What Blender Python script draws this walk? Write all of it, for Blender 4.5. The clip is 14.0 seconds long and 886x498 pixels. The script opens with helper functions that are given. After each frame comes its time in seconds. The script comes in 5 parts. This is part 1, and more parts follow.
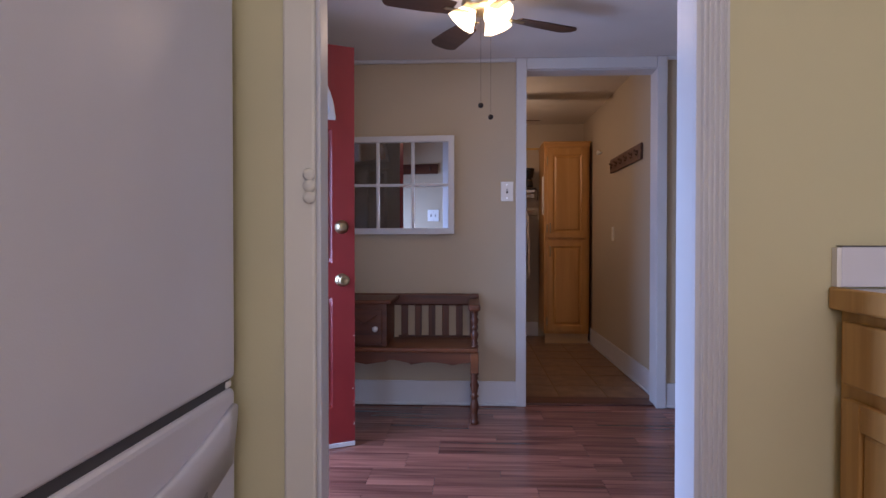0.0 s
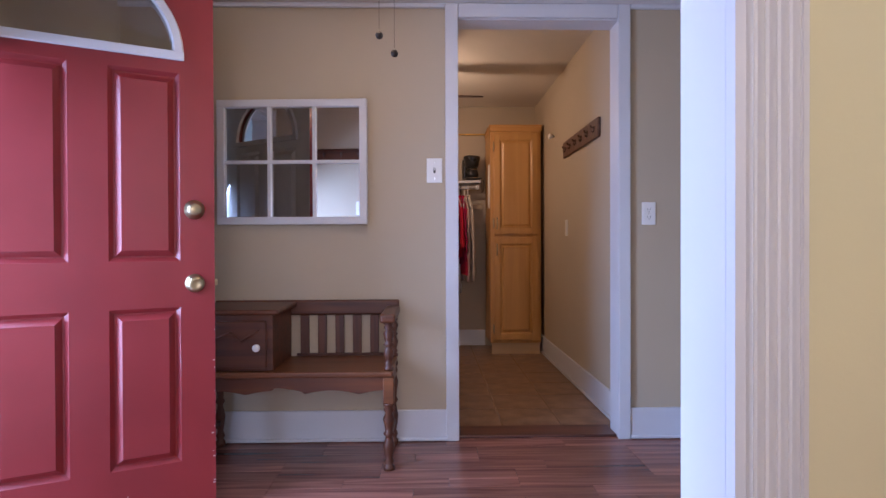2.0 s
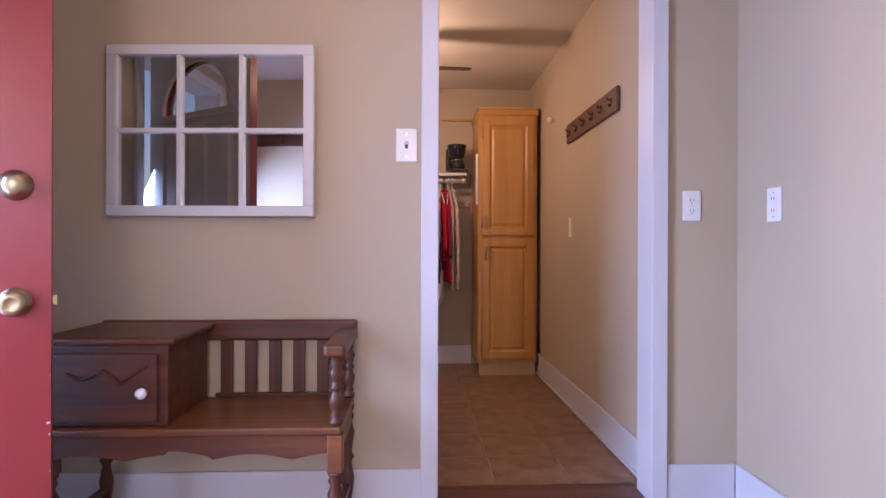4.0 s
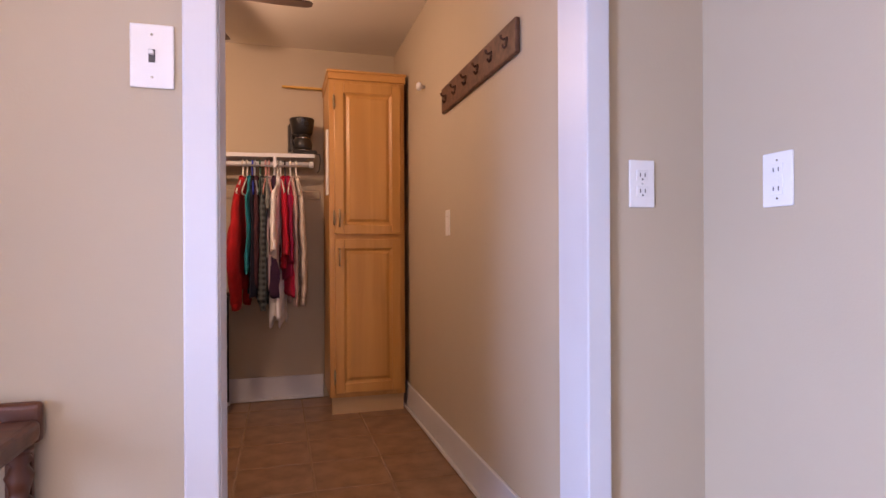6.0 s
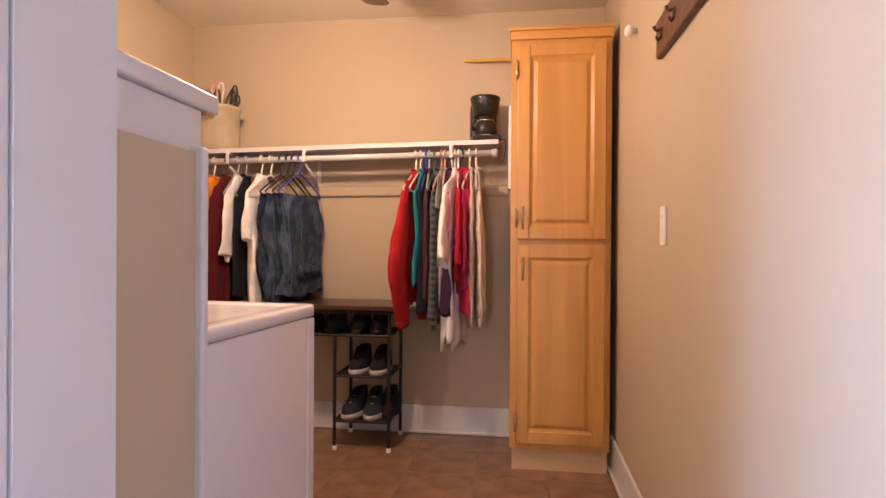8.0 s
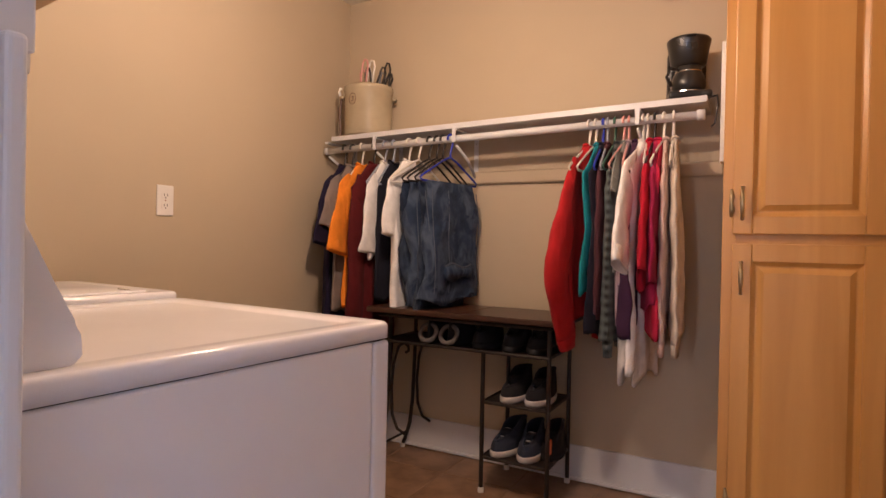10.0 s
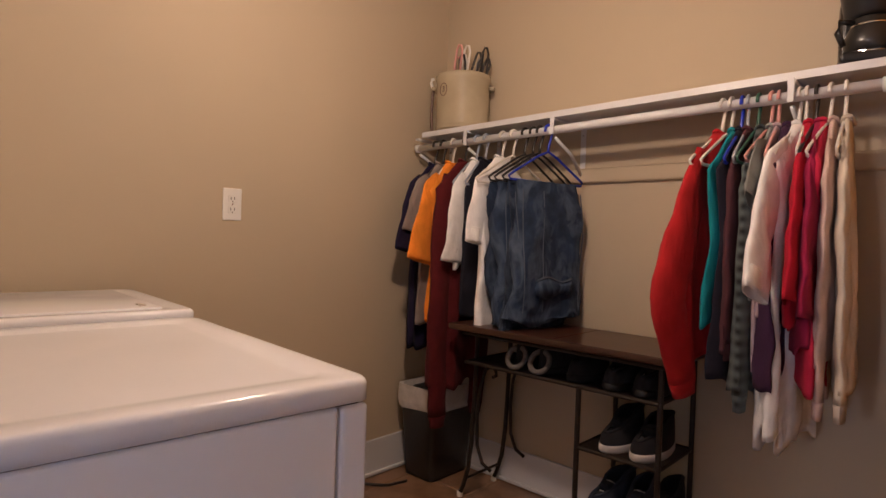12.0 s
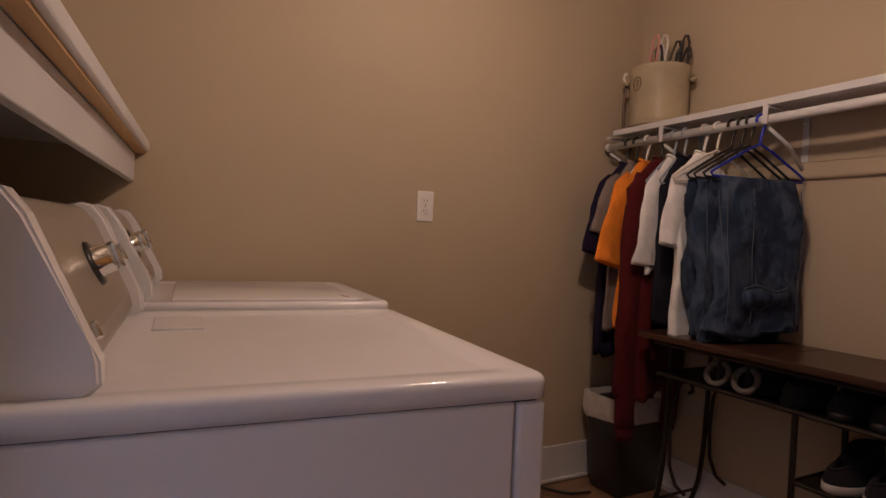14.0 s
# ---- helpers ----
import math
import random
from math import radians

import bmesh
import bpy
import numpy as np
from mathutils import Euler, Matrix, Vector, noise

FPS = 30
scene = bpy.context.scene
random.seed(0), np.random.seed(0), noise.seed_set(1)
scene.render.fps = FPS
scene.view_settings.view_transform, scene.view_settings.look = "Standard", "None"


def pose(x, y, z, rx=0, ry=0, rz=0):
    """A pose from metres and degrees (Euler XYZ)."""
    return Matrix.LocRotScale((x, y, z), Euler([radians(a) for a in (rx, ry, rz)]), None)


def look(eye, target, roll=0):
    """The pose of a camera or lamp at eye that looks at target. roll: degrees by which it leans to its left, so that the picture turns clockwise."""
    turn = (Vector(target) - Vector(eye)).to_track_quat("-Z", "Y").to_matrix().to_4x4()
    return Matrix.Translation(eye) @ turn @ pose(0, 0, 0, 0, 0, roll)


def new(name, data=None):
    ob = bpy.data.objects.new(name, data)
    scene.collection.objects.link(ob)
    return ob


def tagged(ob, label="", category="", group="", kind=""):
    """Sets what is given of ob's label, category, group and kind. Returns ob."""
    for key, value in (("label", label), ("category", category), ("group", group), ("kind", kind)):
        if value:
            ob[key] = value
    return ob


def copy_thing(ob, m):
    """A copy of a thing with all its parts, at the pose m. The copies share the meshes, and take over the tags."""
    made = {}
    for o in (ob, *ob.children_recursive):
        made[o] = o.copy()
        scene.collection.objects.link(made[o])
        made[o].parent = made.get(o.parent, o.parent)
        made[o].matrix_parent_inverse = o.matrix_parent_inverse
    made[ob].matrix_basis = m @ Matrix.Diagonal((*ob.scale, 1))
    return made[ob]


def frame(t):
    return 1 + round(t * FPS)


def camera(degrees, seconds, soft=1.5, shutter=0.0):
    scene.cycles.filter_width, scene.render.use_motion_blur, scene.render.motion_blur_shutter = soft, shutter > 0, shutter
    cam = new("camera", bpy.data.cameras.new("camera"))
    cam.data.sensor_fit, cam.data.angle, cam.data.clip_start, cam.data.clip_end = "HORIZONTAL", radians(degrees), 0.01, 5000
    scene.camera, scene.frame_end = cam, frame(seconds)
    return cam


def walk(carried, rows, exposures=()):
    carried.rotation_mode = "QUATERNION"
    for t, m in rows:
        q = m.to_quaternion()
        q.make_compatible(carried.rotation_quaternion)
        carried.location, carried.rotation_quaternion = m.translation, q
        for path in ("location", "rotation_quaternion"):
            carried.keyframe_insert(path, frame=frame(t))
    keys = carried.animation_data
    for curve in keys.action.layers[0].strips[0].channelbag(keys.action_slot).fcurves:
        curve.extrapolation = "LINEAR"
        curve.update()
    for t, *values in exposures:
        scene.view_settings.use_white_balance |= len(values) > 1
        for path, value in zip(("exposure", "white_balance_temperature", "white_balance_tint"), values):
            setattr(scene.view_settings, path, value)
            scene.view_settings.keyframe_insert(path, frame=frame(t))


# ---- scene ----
cam = camera(75.2, 14.0)
PATH = [
    (0, (0.241, -0.335, 1.071), (0.145, 1.662, 1.043), -0.0),
    (0.5, (0.283, -0.155, 1.058), (0.269, 1.845, 1.031), -0.1),
    (1, (0.357, 0.041, 1.047), (0.396, 2.04, 1.021), -0.2),
    (1.5, (0.423, 0.244, 1.022), (0.467, 2.244, 1.003), -0.3),
    (2, (0.452, 0.442, 1.011), (0.497, 2.442, 0.995), -0.2),
    (2.2, (0.469, 0.506, 1.011), (0.503, 2.506, 0.993), -0.3),
    (4.3, (0.524, 1.349, 0.997), (0.66, 3.344, 0.998), 0.5),
    (4.5, (0.539, 1.444, 0.996), (0.795, 3.428, 0.997), 0.4),
    (5, (0.579, 1.688, 1.0), (1.046, 3.632, 1.004), 0.0),
    (5.5, (0.644, 1.921, 0.997), (1.19, 3.846, 1.0), -0.1),
    (6, (0.717, 2.158, 1.007), (1.262, 4.082, 1.008), -0.3),
    (6.5, (0.796, 2.38, 1.026), (1.276, 4.322, 1.027), -0.3),
    (7, (0.872, 2.586, 1.045), (1.194, 4.56, 1.046), -0.3),
    (7.5, (0.985, 2.764, 1.062), (1.01, 4.764, 1.054), -0.0),
    (8, (1.059, 2.944, 1.065), (0.788, 4.925, 1.056), 0.4),
    (8.5, (1.099, 3.1, 1.047), (0.616, 5.041, 1.044), 0.6),
    (8.7, (1.078, 3.158, 1.046), (0.55, 5.087, 1.04), 0.9),
    (10.8, (1.114, 3.807, 1.057), (-0.054, 5.431, 1.038), 1.3),
    (11, (1.106, 3.834, 1.068), (-0.091, 5.436, 1.045), 1.5),
    (11.5, (1.111, 3.941, 1.088), (-0.15, 5.494, 1.061), 1.6),
    (12, (1.105, 4.037, 1.1), (-0.258, 5.5, 1.065), 2.0),
    (12.5, (1.099, 4.092, 1.1), (-0.377, 5.442, 1.062), 2.2),
    (13, (1.117, 4.11, 1.109), (-0.484, 5.308, 1.062), 2.3),
    (13.5, (1.107, 4.074, 1.098), (-0.585, 5.139, 1.053), 2.4),
    (14, (1.107, 4.052, 1.086), (-0.652, 5.003, 1.042), 2.6),
]
walk(cam, [(t, look(eye, target, roll)) for t, eye, target, roll in PATH],
     exposures=[(0.0, -1.28, 6300, 24), (1.0, -0.98, 6350, 24), (2.2, -0.43, 6300, 24), (4.3, 0.00, 6600, 34), (5.0, -0.05, 6650, 34), (6.0, 0.18, 7000, 33), (6.5, 0.35, 7150, 32), (7.0, 0.47, 7250, 32), (7.5, 0.71, 6950, 28), (8.0, 1.03, 6700, 25),
                (8.7, 1.18, 6500, 22), (10.8, 0.31, 6250, 20), (11.5, 0.21, 6150, 19), (12.0, 0.34, 6000, 17), (12.5, 0.21, 5950, 18), (13.0, 0.01, 5950, 20), (13.5, -0.17, 6050, 22), (14.0, -0.46, 6100, 23)])

# ---------- world, lights ----------
world = bpy.data.worlds.new("sky")
scene.world = world
world.use_nodes = True
wn = world.node_tree
sky = wn.nodes.new("ShaderNodeTexSky")
sky.sky_type = 'NISHITA'
sky.sun_disc = False
sky.sun_elevation, sky.sun_rotation = radians(40), radians(120)
wn.links.new(sky.outputs[0], wn.nodes["Background"].inputs[0])
wn.nodes["Background"].inputs[1].default_value = 0.12


def area_lamp(name, m, sx, sy, watts, colour):
    d = bpy.data.lights.new(name, 'AREA')
    d.shape, d.size, d.size_y, d.energy, d.color = 'RECTANGLE', sx, sy, watts, colour
    ob = new(name, d)
    ob.matrix_world = m
    return ob


def bulb_lamp(name, place, watts, colour, radius=0.04):
    d = bpy.data.lights.new(name, 'POINT')
    d.energy, d.color, d.shadow_soft_size = watts, colour, radius
    ob = new(name, d)
    ob.location = place
    return ob


sun = bpy.data.lights.new("sun", 'SUN')
sun.energy, sun.angle, sun.color = 2.0, radians(0.6), (1.0, 0.95, 0.88)
sun_ob = new("sun", sun)
sun_ob.rotation_euler = (radians(50), 0, radians(120))

WARM = (1.0, 0.74, 0.52)
# daylight in the open front doorway, fill light at an added unseen kitchen window, lamps of the two ceiling fans and
# the kitchen
doorway = area_lamp("doorway_daylight", look((-1.31, 1.90, 0.93), (1.0, 1.88, -0.15)), 0.86, 1.6, 140.0, (0.40, 0.60, 1.0))
doorway.data.spread = radians(150)
area_lamp("kitchen_daylight_fill", look((0.75, -2.60, 1.55), (0.75, 1.0, 1.55)), 1.34, 1.0, 66.0, (0.74, 0.79, 1.0))
bulb_lamp("kitchen_bulb", (0.5, -1.3, 2.2), 42.0, (1.0, 0.86, 0.66), 0.07)
bulb_lamp("entry_bulb", (0.31, 2.36, 2.03), 6.2, (1.0, 0.76, 0.52), 0.05)
bulb_lamp("laundry_bulb", (0.25, 4.9, 1.98), 29.0, WARM, 0.05)


# ---------- materials ----------
def mat(name, colour, rough=0.6, metal=0.0, vary=0.08, scale=6.0, bump=0.0, bump_scale=60.0, second=None, spec=0.5):
    """Principled paint-like surface: large soft variation, fine grain and relief."""
    m = bpy.data.materials.new(name)
    m.use_nodes = True
    t = m.node_tree
    b = t.nodes["Principled BSDF"]
    b.inputs["Roughness"].default_value = rough
    b.inputs["Metallic"].default_value = metal
    b.inputs["Specular IOR Level"].default_value = spec
    co = t.nodes.new("ShaderNodeTexCoord")
    n = t.nodes.new("ShaderNodeTexNoise")
    n.inputs["Scale"].default_value = scale
    n.inputs["Detail"].default_value = 6
    t.links.new(co.outputs["Object"], n.inputs["Vector"])
    ramp = t.nodes.new("ShaderNodeValToRGB")
    lo = [c * (1 - vary) for c in colour]
    hi = list(second) if second else [min(1, c * (1 + vary)) for c in colour]
    ramp.color_ramp.elements[0].color = (*lo, 1)
    ramp.color_ramp.elements[1].color = (*hi, 1)
    ramp.color_ramp.elements[0].position, ramp.color_ramp.elements[1].position = 0.35, 0.65
    t.links.new(n.outputs["Fac"], ramp.inputs["Fac"])
    t.links.new(ramp.outputs["Color"], b.inputs["Base Color"])
    n2 = t.nodes.new("ShaderNodeTexNoise")
    n2.inputs["Scale"].default_value = bump_scale
    n2.inputs["Detail"].default_value = 4
    t.links.new(co.outputs["Object"], n2.inputs["Vector"])
    rr = t.nodes.new("ShaderNodeMapRange")
    rr.inputs["To Min"].default_value = max(0.02, rough - 0.08)
    rr.inputs["To Max"].default_value = min(1, rough + 0.08)
    t.links.new(n.outputs["Fac"], rr.inputs["Value"])
    t.links.new(rr.outputs["Result"], b.inputs["Roughness"])
    if bump:
        bp = t.nodes.new("ShaderNodeBump")
        bp.inputs["Strength"].default_value = bump
        bp.inputs["Distance"].default_value = 0.002
        t.links.new(n2.outputs["Fac"], bp.inputs["Height"])
        t.links.new(bp.outputs["Normal"], b.inputs["Normal"])
    return m


def wood(name, dark, light, rough=0.4, axis=2, grain=1.0, bump=0.15, per_piece=0.0):
    """Wood with long grain along an axis (0 x, 1 y, 2 z) and a per-piece shift of tone."""
    m = bpy.data.materials.new(name)
    m.use_nodes = True
    t = m.node_tree
    b = t.nodes["Principled BSDF"]
    co = t.nodes.new("ShaderNodeTexCoord")
    mp = t.nodes.new("ShaderNodeMapping")
    sc = [28.0 * grain] * 3
    sc[axis] = 1.6 * grain
    mp.inputs["Scale"].default_value = sc
    info = t.nodes.new("ShaderNodeObjectInfo")
    t.links.new(co.outputs["Object"], mp.inputs["Vector"])
    shift = t.nodes.new("ShaderNodeVectorMath")
    shift.operation = 'ADD'
    t.links.new(mp.outputs["Vector"], shift.inputs[0])
    mul = t.nodes.new("ShaderNodeMath")
    mul.operation = 'MULTIPLY'
    mul.inputs[1].default_value = 57.0 if per_piece else 0.0
    t.links.new(info.outputs["Random"], mul.inputs[0])
    t.links.new(mul.outputs[0], shift.inputs[1])
    n = t.nodes.new("ShaderNodeTexNoise")
    n.inputs["Scale"].default_value = 1.0
    n.inputs["Detail"].default_value = 7
    n.inputs["Distortion"].default_value = 0.6
    t.links.new(shift.outputs[0], n.inputs["Vector"])
    ramp = t.nodes.new("ShaderNodeValToRGB")
    ramp.color_ramp.elements[0].color, ramp.color_ramp.elements[1].color = (*dark, 1), (*light, 1)
    ramp.color_ramp.elements[0].position, ramp.color_ramp.elements[1].position = 0.3, 0.7
    t.links.new(n.outputs["Fac"], ramp.inputs["Fac"])
    hsv = t.nodes.new("ShaderNodeHueSaturation")
    mr = t.nodes.new("ShaderNodeMapRange")
    mr.inputs["To Min"].default_value, mr.inputs["To Max"].default_value = 1 - per_piece, 1 + per_piece
    t.links.new(info.outputs["Random"], mr.inputs["Value"])
    t.links.new(mr.outputs["Result"], hsv.inputs["Value"])
    t.links.new(ramp.outputs["Color"], hsv.inputs["Color"])
    t.links.new(hsv.outputs["Color"], b.inputs["Base Color"])
    b.inputs["Roughness"].default_value = rough
    bp = t.nodes.new("ShaderNodeBump")
    bp.inputs["Strength"].default_value, bp.inputs["Distance"].default_value = bump, 0.001
    t.links.new(n.outputs["Fac"], bp.inputs["Height"])
    t.links.new(bp.outputs["Normal"], b.inputs["Normal"])
    return m


def cloth(name, colour, weave=900.0, rough=0.9, vary=0.12, stripes=None):
    """Woven cloth: fine weave relief, soft folds of tone; stripes: (colour, scale) for bands across the height and width."""
    m = mat(name, colour, rough, 0.0, vary, 14.0, 0.35, weave, spec=0.15)
    t = m.node_tree
    b = t.nodes["Principled BSDF"]
    b.inputs["Sheen Weight"].default_value = 0.02
    mp = t.nodes.new("ShaderNodeMapping")
    mp.inputs["Scale"].default_value = (13.0, 13.0, 5.0)
    wr = t.nodes.new("ShaderNodeTexNoise")
    wr.inputs["Scale"].default_value, wr.inputs["Detail"].default_value, wr.inputs["Distortion"].default_value = 1.0, 3.0, 0.8
    t.links.new(t.nodes["Texture Coordinate"].outputs["Object"], mp.inputs["Vector"])
    t.links.new(mp.outputs["Vector"], wr.inputs["Vector"])
    bw = t.nodes.new("ShaderNodeBump")
    bw.inputs["Strength"].default_value, bw.inputs["Distance"].default_value = 0.7, 0.014
    t.links.new(wr.outputs["Fac"], bw.inputs["Height"])
    t.links.new(t.nodes["Bump"].outputs["Normal"], bw.inputs["Normal"])
    t.links.new(bw.outputs["Normal"], b.inputs["Normal"])
    if stripes:
        co = t.nodes["Texture Coordinate"]
        base = b.inputs["Base Color"].links[0].from_socket
        for direction in ('Z', 'X'):
            w = t.nodes.new("ShaderNodeTexWave")
            w.bands_direction = direction
            w.inputs["Scale"].default_value = stripes[1]
            w.inputs["Distortion"].default_value = 1.0
            t.links.new(co.outputs["Object"], w.inputs["Vector"])
            mx = t.nodes.new("ShaderNodeMix")
            mx.data_type = 'RGBA'
            mx.inputs["B"].default_value = (*stripes[0], 1)
            half = t.nodes.new("ShaderNodeMath")
            half.operation = 'MULTIPLY'
            half.inputs[1].default_value = 0.6
            t.links.new(w.outputs["Fac"], half.inputs[0])
            t.links.new(half.outputs[0], mx.inputs["Factor"])
            t.links.new(base, mx.inputs["A"])
            base = mx.outputs["Result"]
        t.links.new(base, b.inputs["Base Color"])
    return m


def denim(name, dark, worn):
    """Washed denim: long streaks of wear along the leg, pale whiskers, fine twill."""
    m = cloth(name, dark, 1100, 0.85, 0.3)
    t = m.node_tree
    b = t.nodes["Principled BSDF"]
    base = b.inputs["Base Color"].links[0].from_socket
    mp = t.nodes.new("ShaderNodeMapping")
    mp.inputs["Scale"].default_value = (22.0, 15.0, 7.0)
    n = t.nodes.new("ShaderNodeTexNoise")
    n.inputs["Scale"].default_value, n.inputs["Detail"].default_value, n.inputs["Distortion"].default_value = 1.0, 8.0, 1.2
    t.links.new(t.nodes["Texture Coordinate"].outputs["Object"], mp.inputs["Vector"])
    t.links.new(mp.outputs["Vector"], n.inputs["Vector"])
    r = t.nodes.new("ShaderNodeMapRange")
    r.inputs["From Min"].default_value, r.inputs["From Max"].default_value = 0.44, 0.66
    t.links.new(n.outputs["Fac"], r.inputs["Value"])
    mx = t.nodes.new("ShaderNodeMix")
    mx.data_type = 'RGBA'
    mx.inputs["B"].default_value = (*worn, 1)
    t.links.new(r.outputs["Result"], mx.inputs["Factor"])
    t.links.new(base, mx.inputs["A"])
    t.links.new(mx.outputs["Result"], b.inputs["Base Color"])
    return m


def glow(name, colour, strength):
    m = bpy.data.materials.new(name)
    m.use_nodes = True
    b = m.node_tree.nodes["Principled BSDF"]
    b.inputs["Base Color"].default_value = (*colour, 1)
    b.inputs["Emission Color"].default_value = (*colour, 1)
    b.inputs["Emission Strength"].default_value = strength
    return m


M_TAN = mat("tan_wall_paint", (0.50, 0.411, 0.292), 0.75, vary=0.03, scale=1.5, bump=0.12, bump_scale=180)
M_YELLOW = mat("pale_yellow_wall_paint", (0.62, 0.57, 0.35), 0.7, vary=0.03, scale=1.5, bump=0.12, bump_scale=180)
M_CEIL = mat("ceiling_paint", (0.72, 0.68, 0.66), 0.85, vary=0.03, scale=2, bump=0.2, bump_scale=120)
M_CEIL_TAN = mat("cream_ceiling_paint", (0.66, 0.60, 0.50), 0.85, vary=0.03, scale=2, bump=0.2, bump_scale=120)
M_TRIM = mat("white_trim_paint", (0.63, 0.63, 0.645), 0.4, vary=0.03, scale=3, bump=0.08, bump_scale=40)
M_CREAM = mat("cream_trim_paint", (0.70, 0.67, 0.58), 0.45, vary=0.03, scale=3, bump=0.08, bump_scale=40)
M_RED = mat("red_door_paint", (0.255, 0.025, 0.026), 0.33, vary=0.08, scale=4, bump=0.1, bump_scale=50)
M_DOORBACK = mat("pale_grey_door_paint", (0.58, 0.55, 0.52), 0.5, vary=0.05)
M_CHIP = mat("bare_primer", (0.6, 0.5, 0.45), 0.8)
M_BRASS = mat("aged_brass", (0.44, 0.36, 0.22), 0.33, 1.0, 0.15, 30)
M_ENAMEL = mat("white_enamel", (0.75, 0.745, 0.77), 0.15, vary=0.02, scale=3, bump=0.03, bump_scale=90)
M_FRIDGE = mat("white_fridge_enamel", (0.68, 0.67, 0.73), 0.30, vary=0.02, scale=3, bump=0.15, bump_scale=260)
M_CONSOLE = mat("beige_console_metal", (0.42, 0.38, 0.33), 0.35, 0.6, 0.05)
M_GREYLINE = mat("dark_gap_rubber", (0.05, 0.05, 0.05), 0.8)
M_GASKET = mat("grey_gasket", (0.07, 0.068, 0.075), 0.7)
M_CHROME = mat("chrome", (0.75, 0.74, 0.72), 0.12, 1.0, 0.03)
M_BLACK = mat("black_plastic", (0.018, 0.017, 0.017), 0.3, vary=0.2)
M_IRON = mat("dark_brown_iron", (0.030, 0.022, 0.018), 0.45, 0.5, 0.2, 30, 0.2)
M_PLATE = mat("white_plastic_plate", (0.80, 0.78, 0.74), 0.35, vary=0.02)
M_SLOT = mat("dark_slot", (0.10, 0.09, 0.08), 0.7)
M_OAK = wood("honey_maple", (0.50, 0.245, 0.060), (0.63, 0.335, 0.10), 0.38, 2, 0.5)
M_OAKX = wood("honey_maple_cross", (0.48, 0.225, 0.055), (0.60, 0.31, 0.09), 0.38, 0, 0.5)
M_TOE = wood("pale_toe_board", (0.52, 0.34, 0.17), (0.62, 0.44, 0.25), 0.6, 0, 0.5)
M_KITCHEN_OAK = wood("golden_oak", (0.40, 0.20, 0.05), (0.58, 0.32, 0.10), 0.4, 2, 1.0)
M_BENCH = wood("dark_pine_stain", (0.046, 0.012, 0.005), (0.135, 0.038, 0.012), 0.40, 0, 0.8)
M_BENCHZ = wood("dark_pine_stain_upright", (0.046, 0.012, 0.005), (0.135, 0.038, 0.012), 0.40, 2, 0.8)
# lighter tone for the bench seat and the right front leg block
M_SEAT = wood("lighter_pine_stain", (0.105, 0.030, 0.009), (0.22, 0.070, 0.022), 0.36, 0, 0.8)
M_BOARD = wood("walnut_rack_board", (0.065, 0.027, 0.016), (0.165, 0.072, 0.040), 0.5, 1, 1.2)
M_BLADE = wood("dark_fan_blade", (0.040, 0.020, 0.014), (0.085, 0.040, 0.026), 0.4, 0, 1.0)
M_TABLE = wood("dark_table_top", (0.028, 0.012, 0.008), (0.075, 0.032, 0.019), 0.28, 0, 1.0)
M_PLANK = wood("cherry_laminate", (0.125, 0.043, 0.033), (0.34, 0.140, 0.098), 0.27, 0, 1.0, 0.1, 0.30)
M_RAWWOOD = wood("raw_pine", (0.45, 0.27, 0.12), (0.60, 0.40, 0.20), 0.7, 0, 1.0)
M_STICK = mat("yellow_stick", (0.60, 0.34, 0.05), 0.5)
M_TILE = mat("terracotta_beige_tile", (0.21, 0.110, 0.060), 0.36, vary=0.22, scale=9, bump=0.25, bump_scale=45, second=(0.31, 0.185, 0.11))
M_GROUT = mat("grout", (0.27, 0.185, 0.125), 0.9, vary=0.15, scale=20)
M_CROCK = mat("stoneware_glaze", (0.42, 0.355, 0.245), 0.16, vary=0.08, scale=9, bump=0.05, bump_scale=20)
M_PAPER = mat("white_paper", (0.75, 0.73, 0.70), 0.8)
M_BAG = mat("white_bin_liner", (0.55, 0.52, 0.50), 0.35, vary=0.1, scale=25, bump=0.6, bump_scale=25)
M_MUSLIN = mat("light_slipper_fleece", (0.13, 0.115, 0.11), 0.95, vary=0.2, scale=60, bump=0.8, bump_scale=120)
M_SOLE = mat("pale_rubber_sole", (0.50, 0.46, 0.44), 0.7)
M_SHOE = cloth("black_shoe_mesh", (0.020, 0.019, 0.022), 500)
M_SHOE_BLUE = cloth("navy_shoe_mesh", (0.030, 0.036, 0.055), 500)
M_ORANGE_T = mat("orange_label", (0.75, 0.16, 0.06), 0.6)
M_CEMENT = mat("porch_concrete", (0.32, 0.31, 0.29), 0.9, vary=0.12, scale=4, bump=0.3)
M_GRASS = mat("far_lawn", (0.06, 0.10, 0.035), 0.95, vary=0.3, scale=2, bump=0.5)
M_GLASSLAMP = glow("lit_frosted_glass", (1.0, 0.78, 0.5), 9.0)
M_BULB = glow("lit_bulb", (1.0, 0.72, 0.42), 12.0)

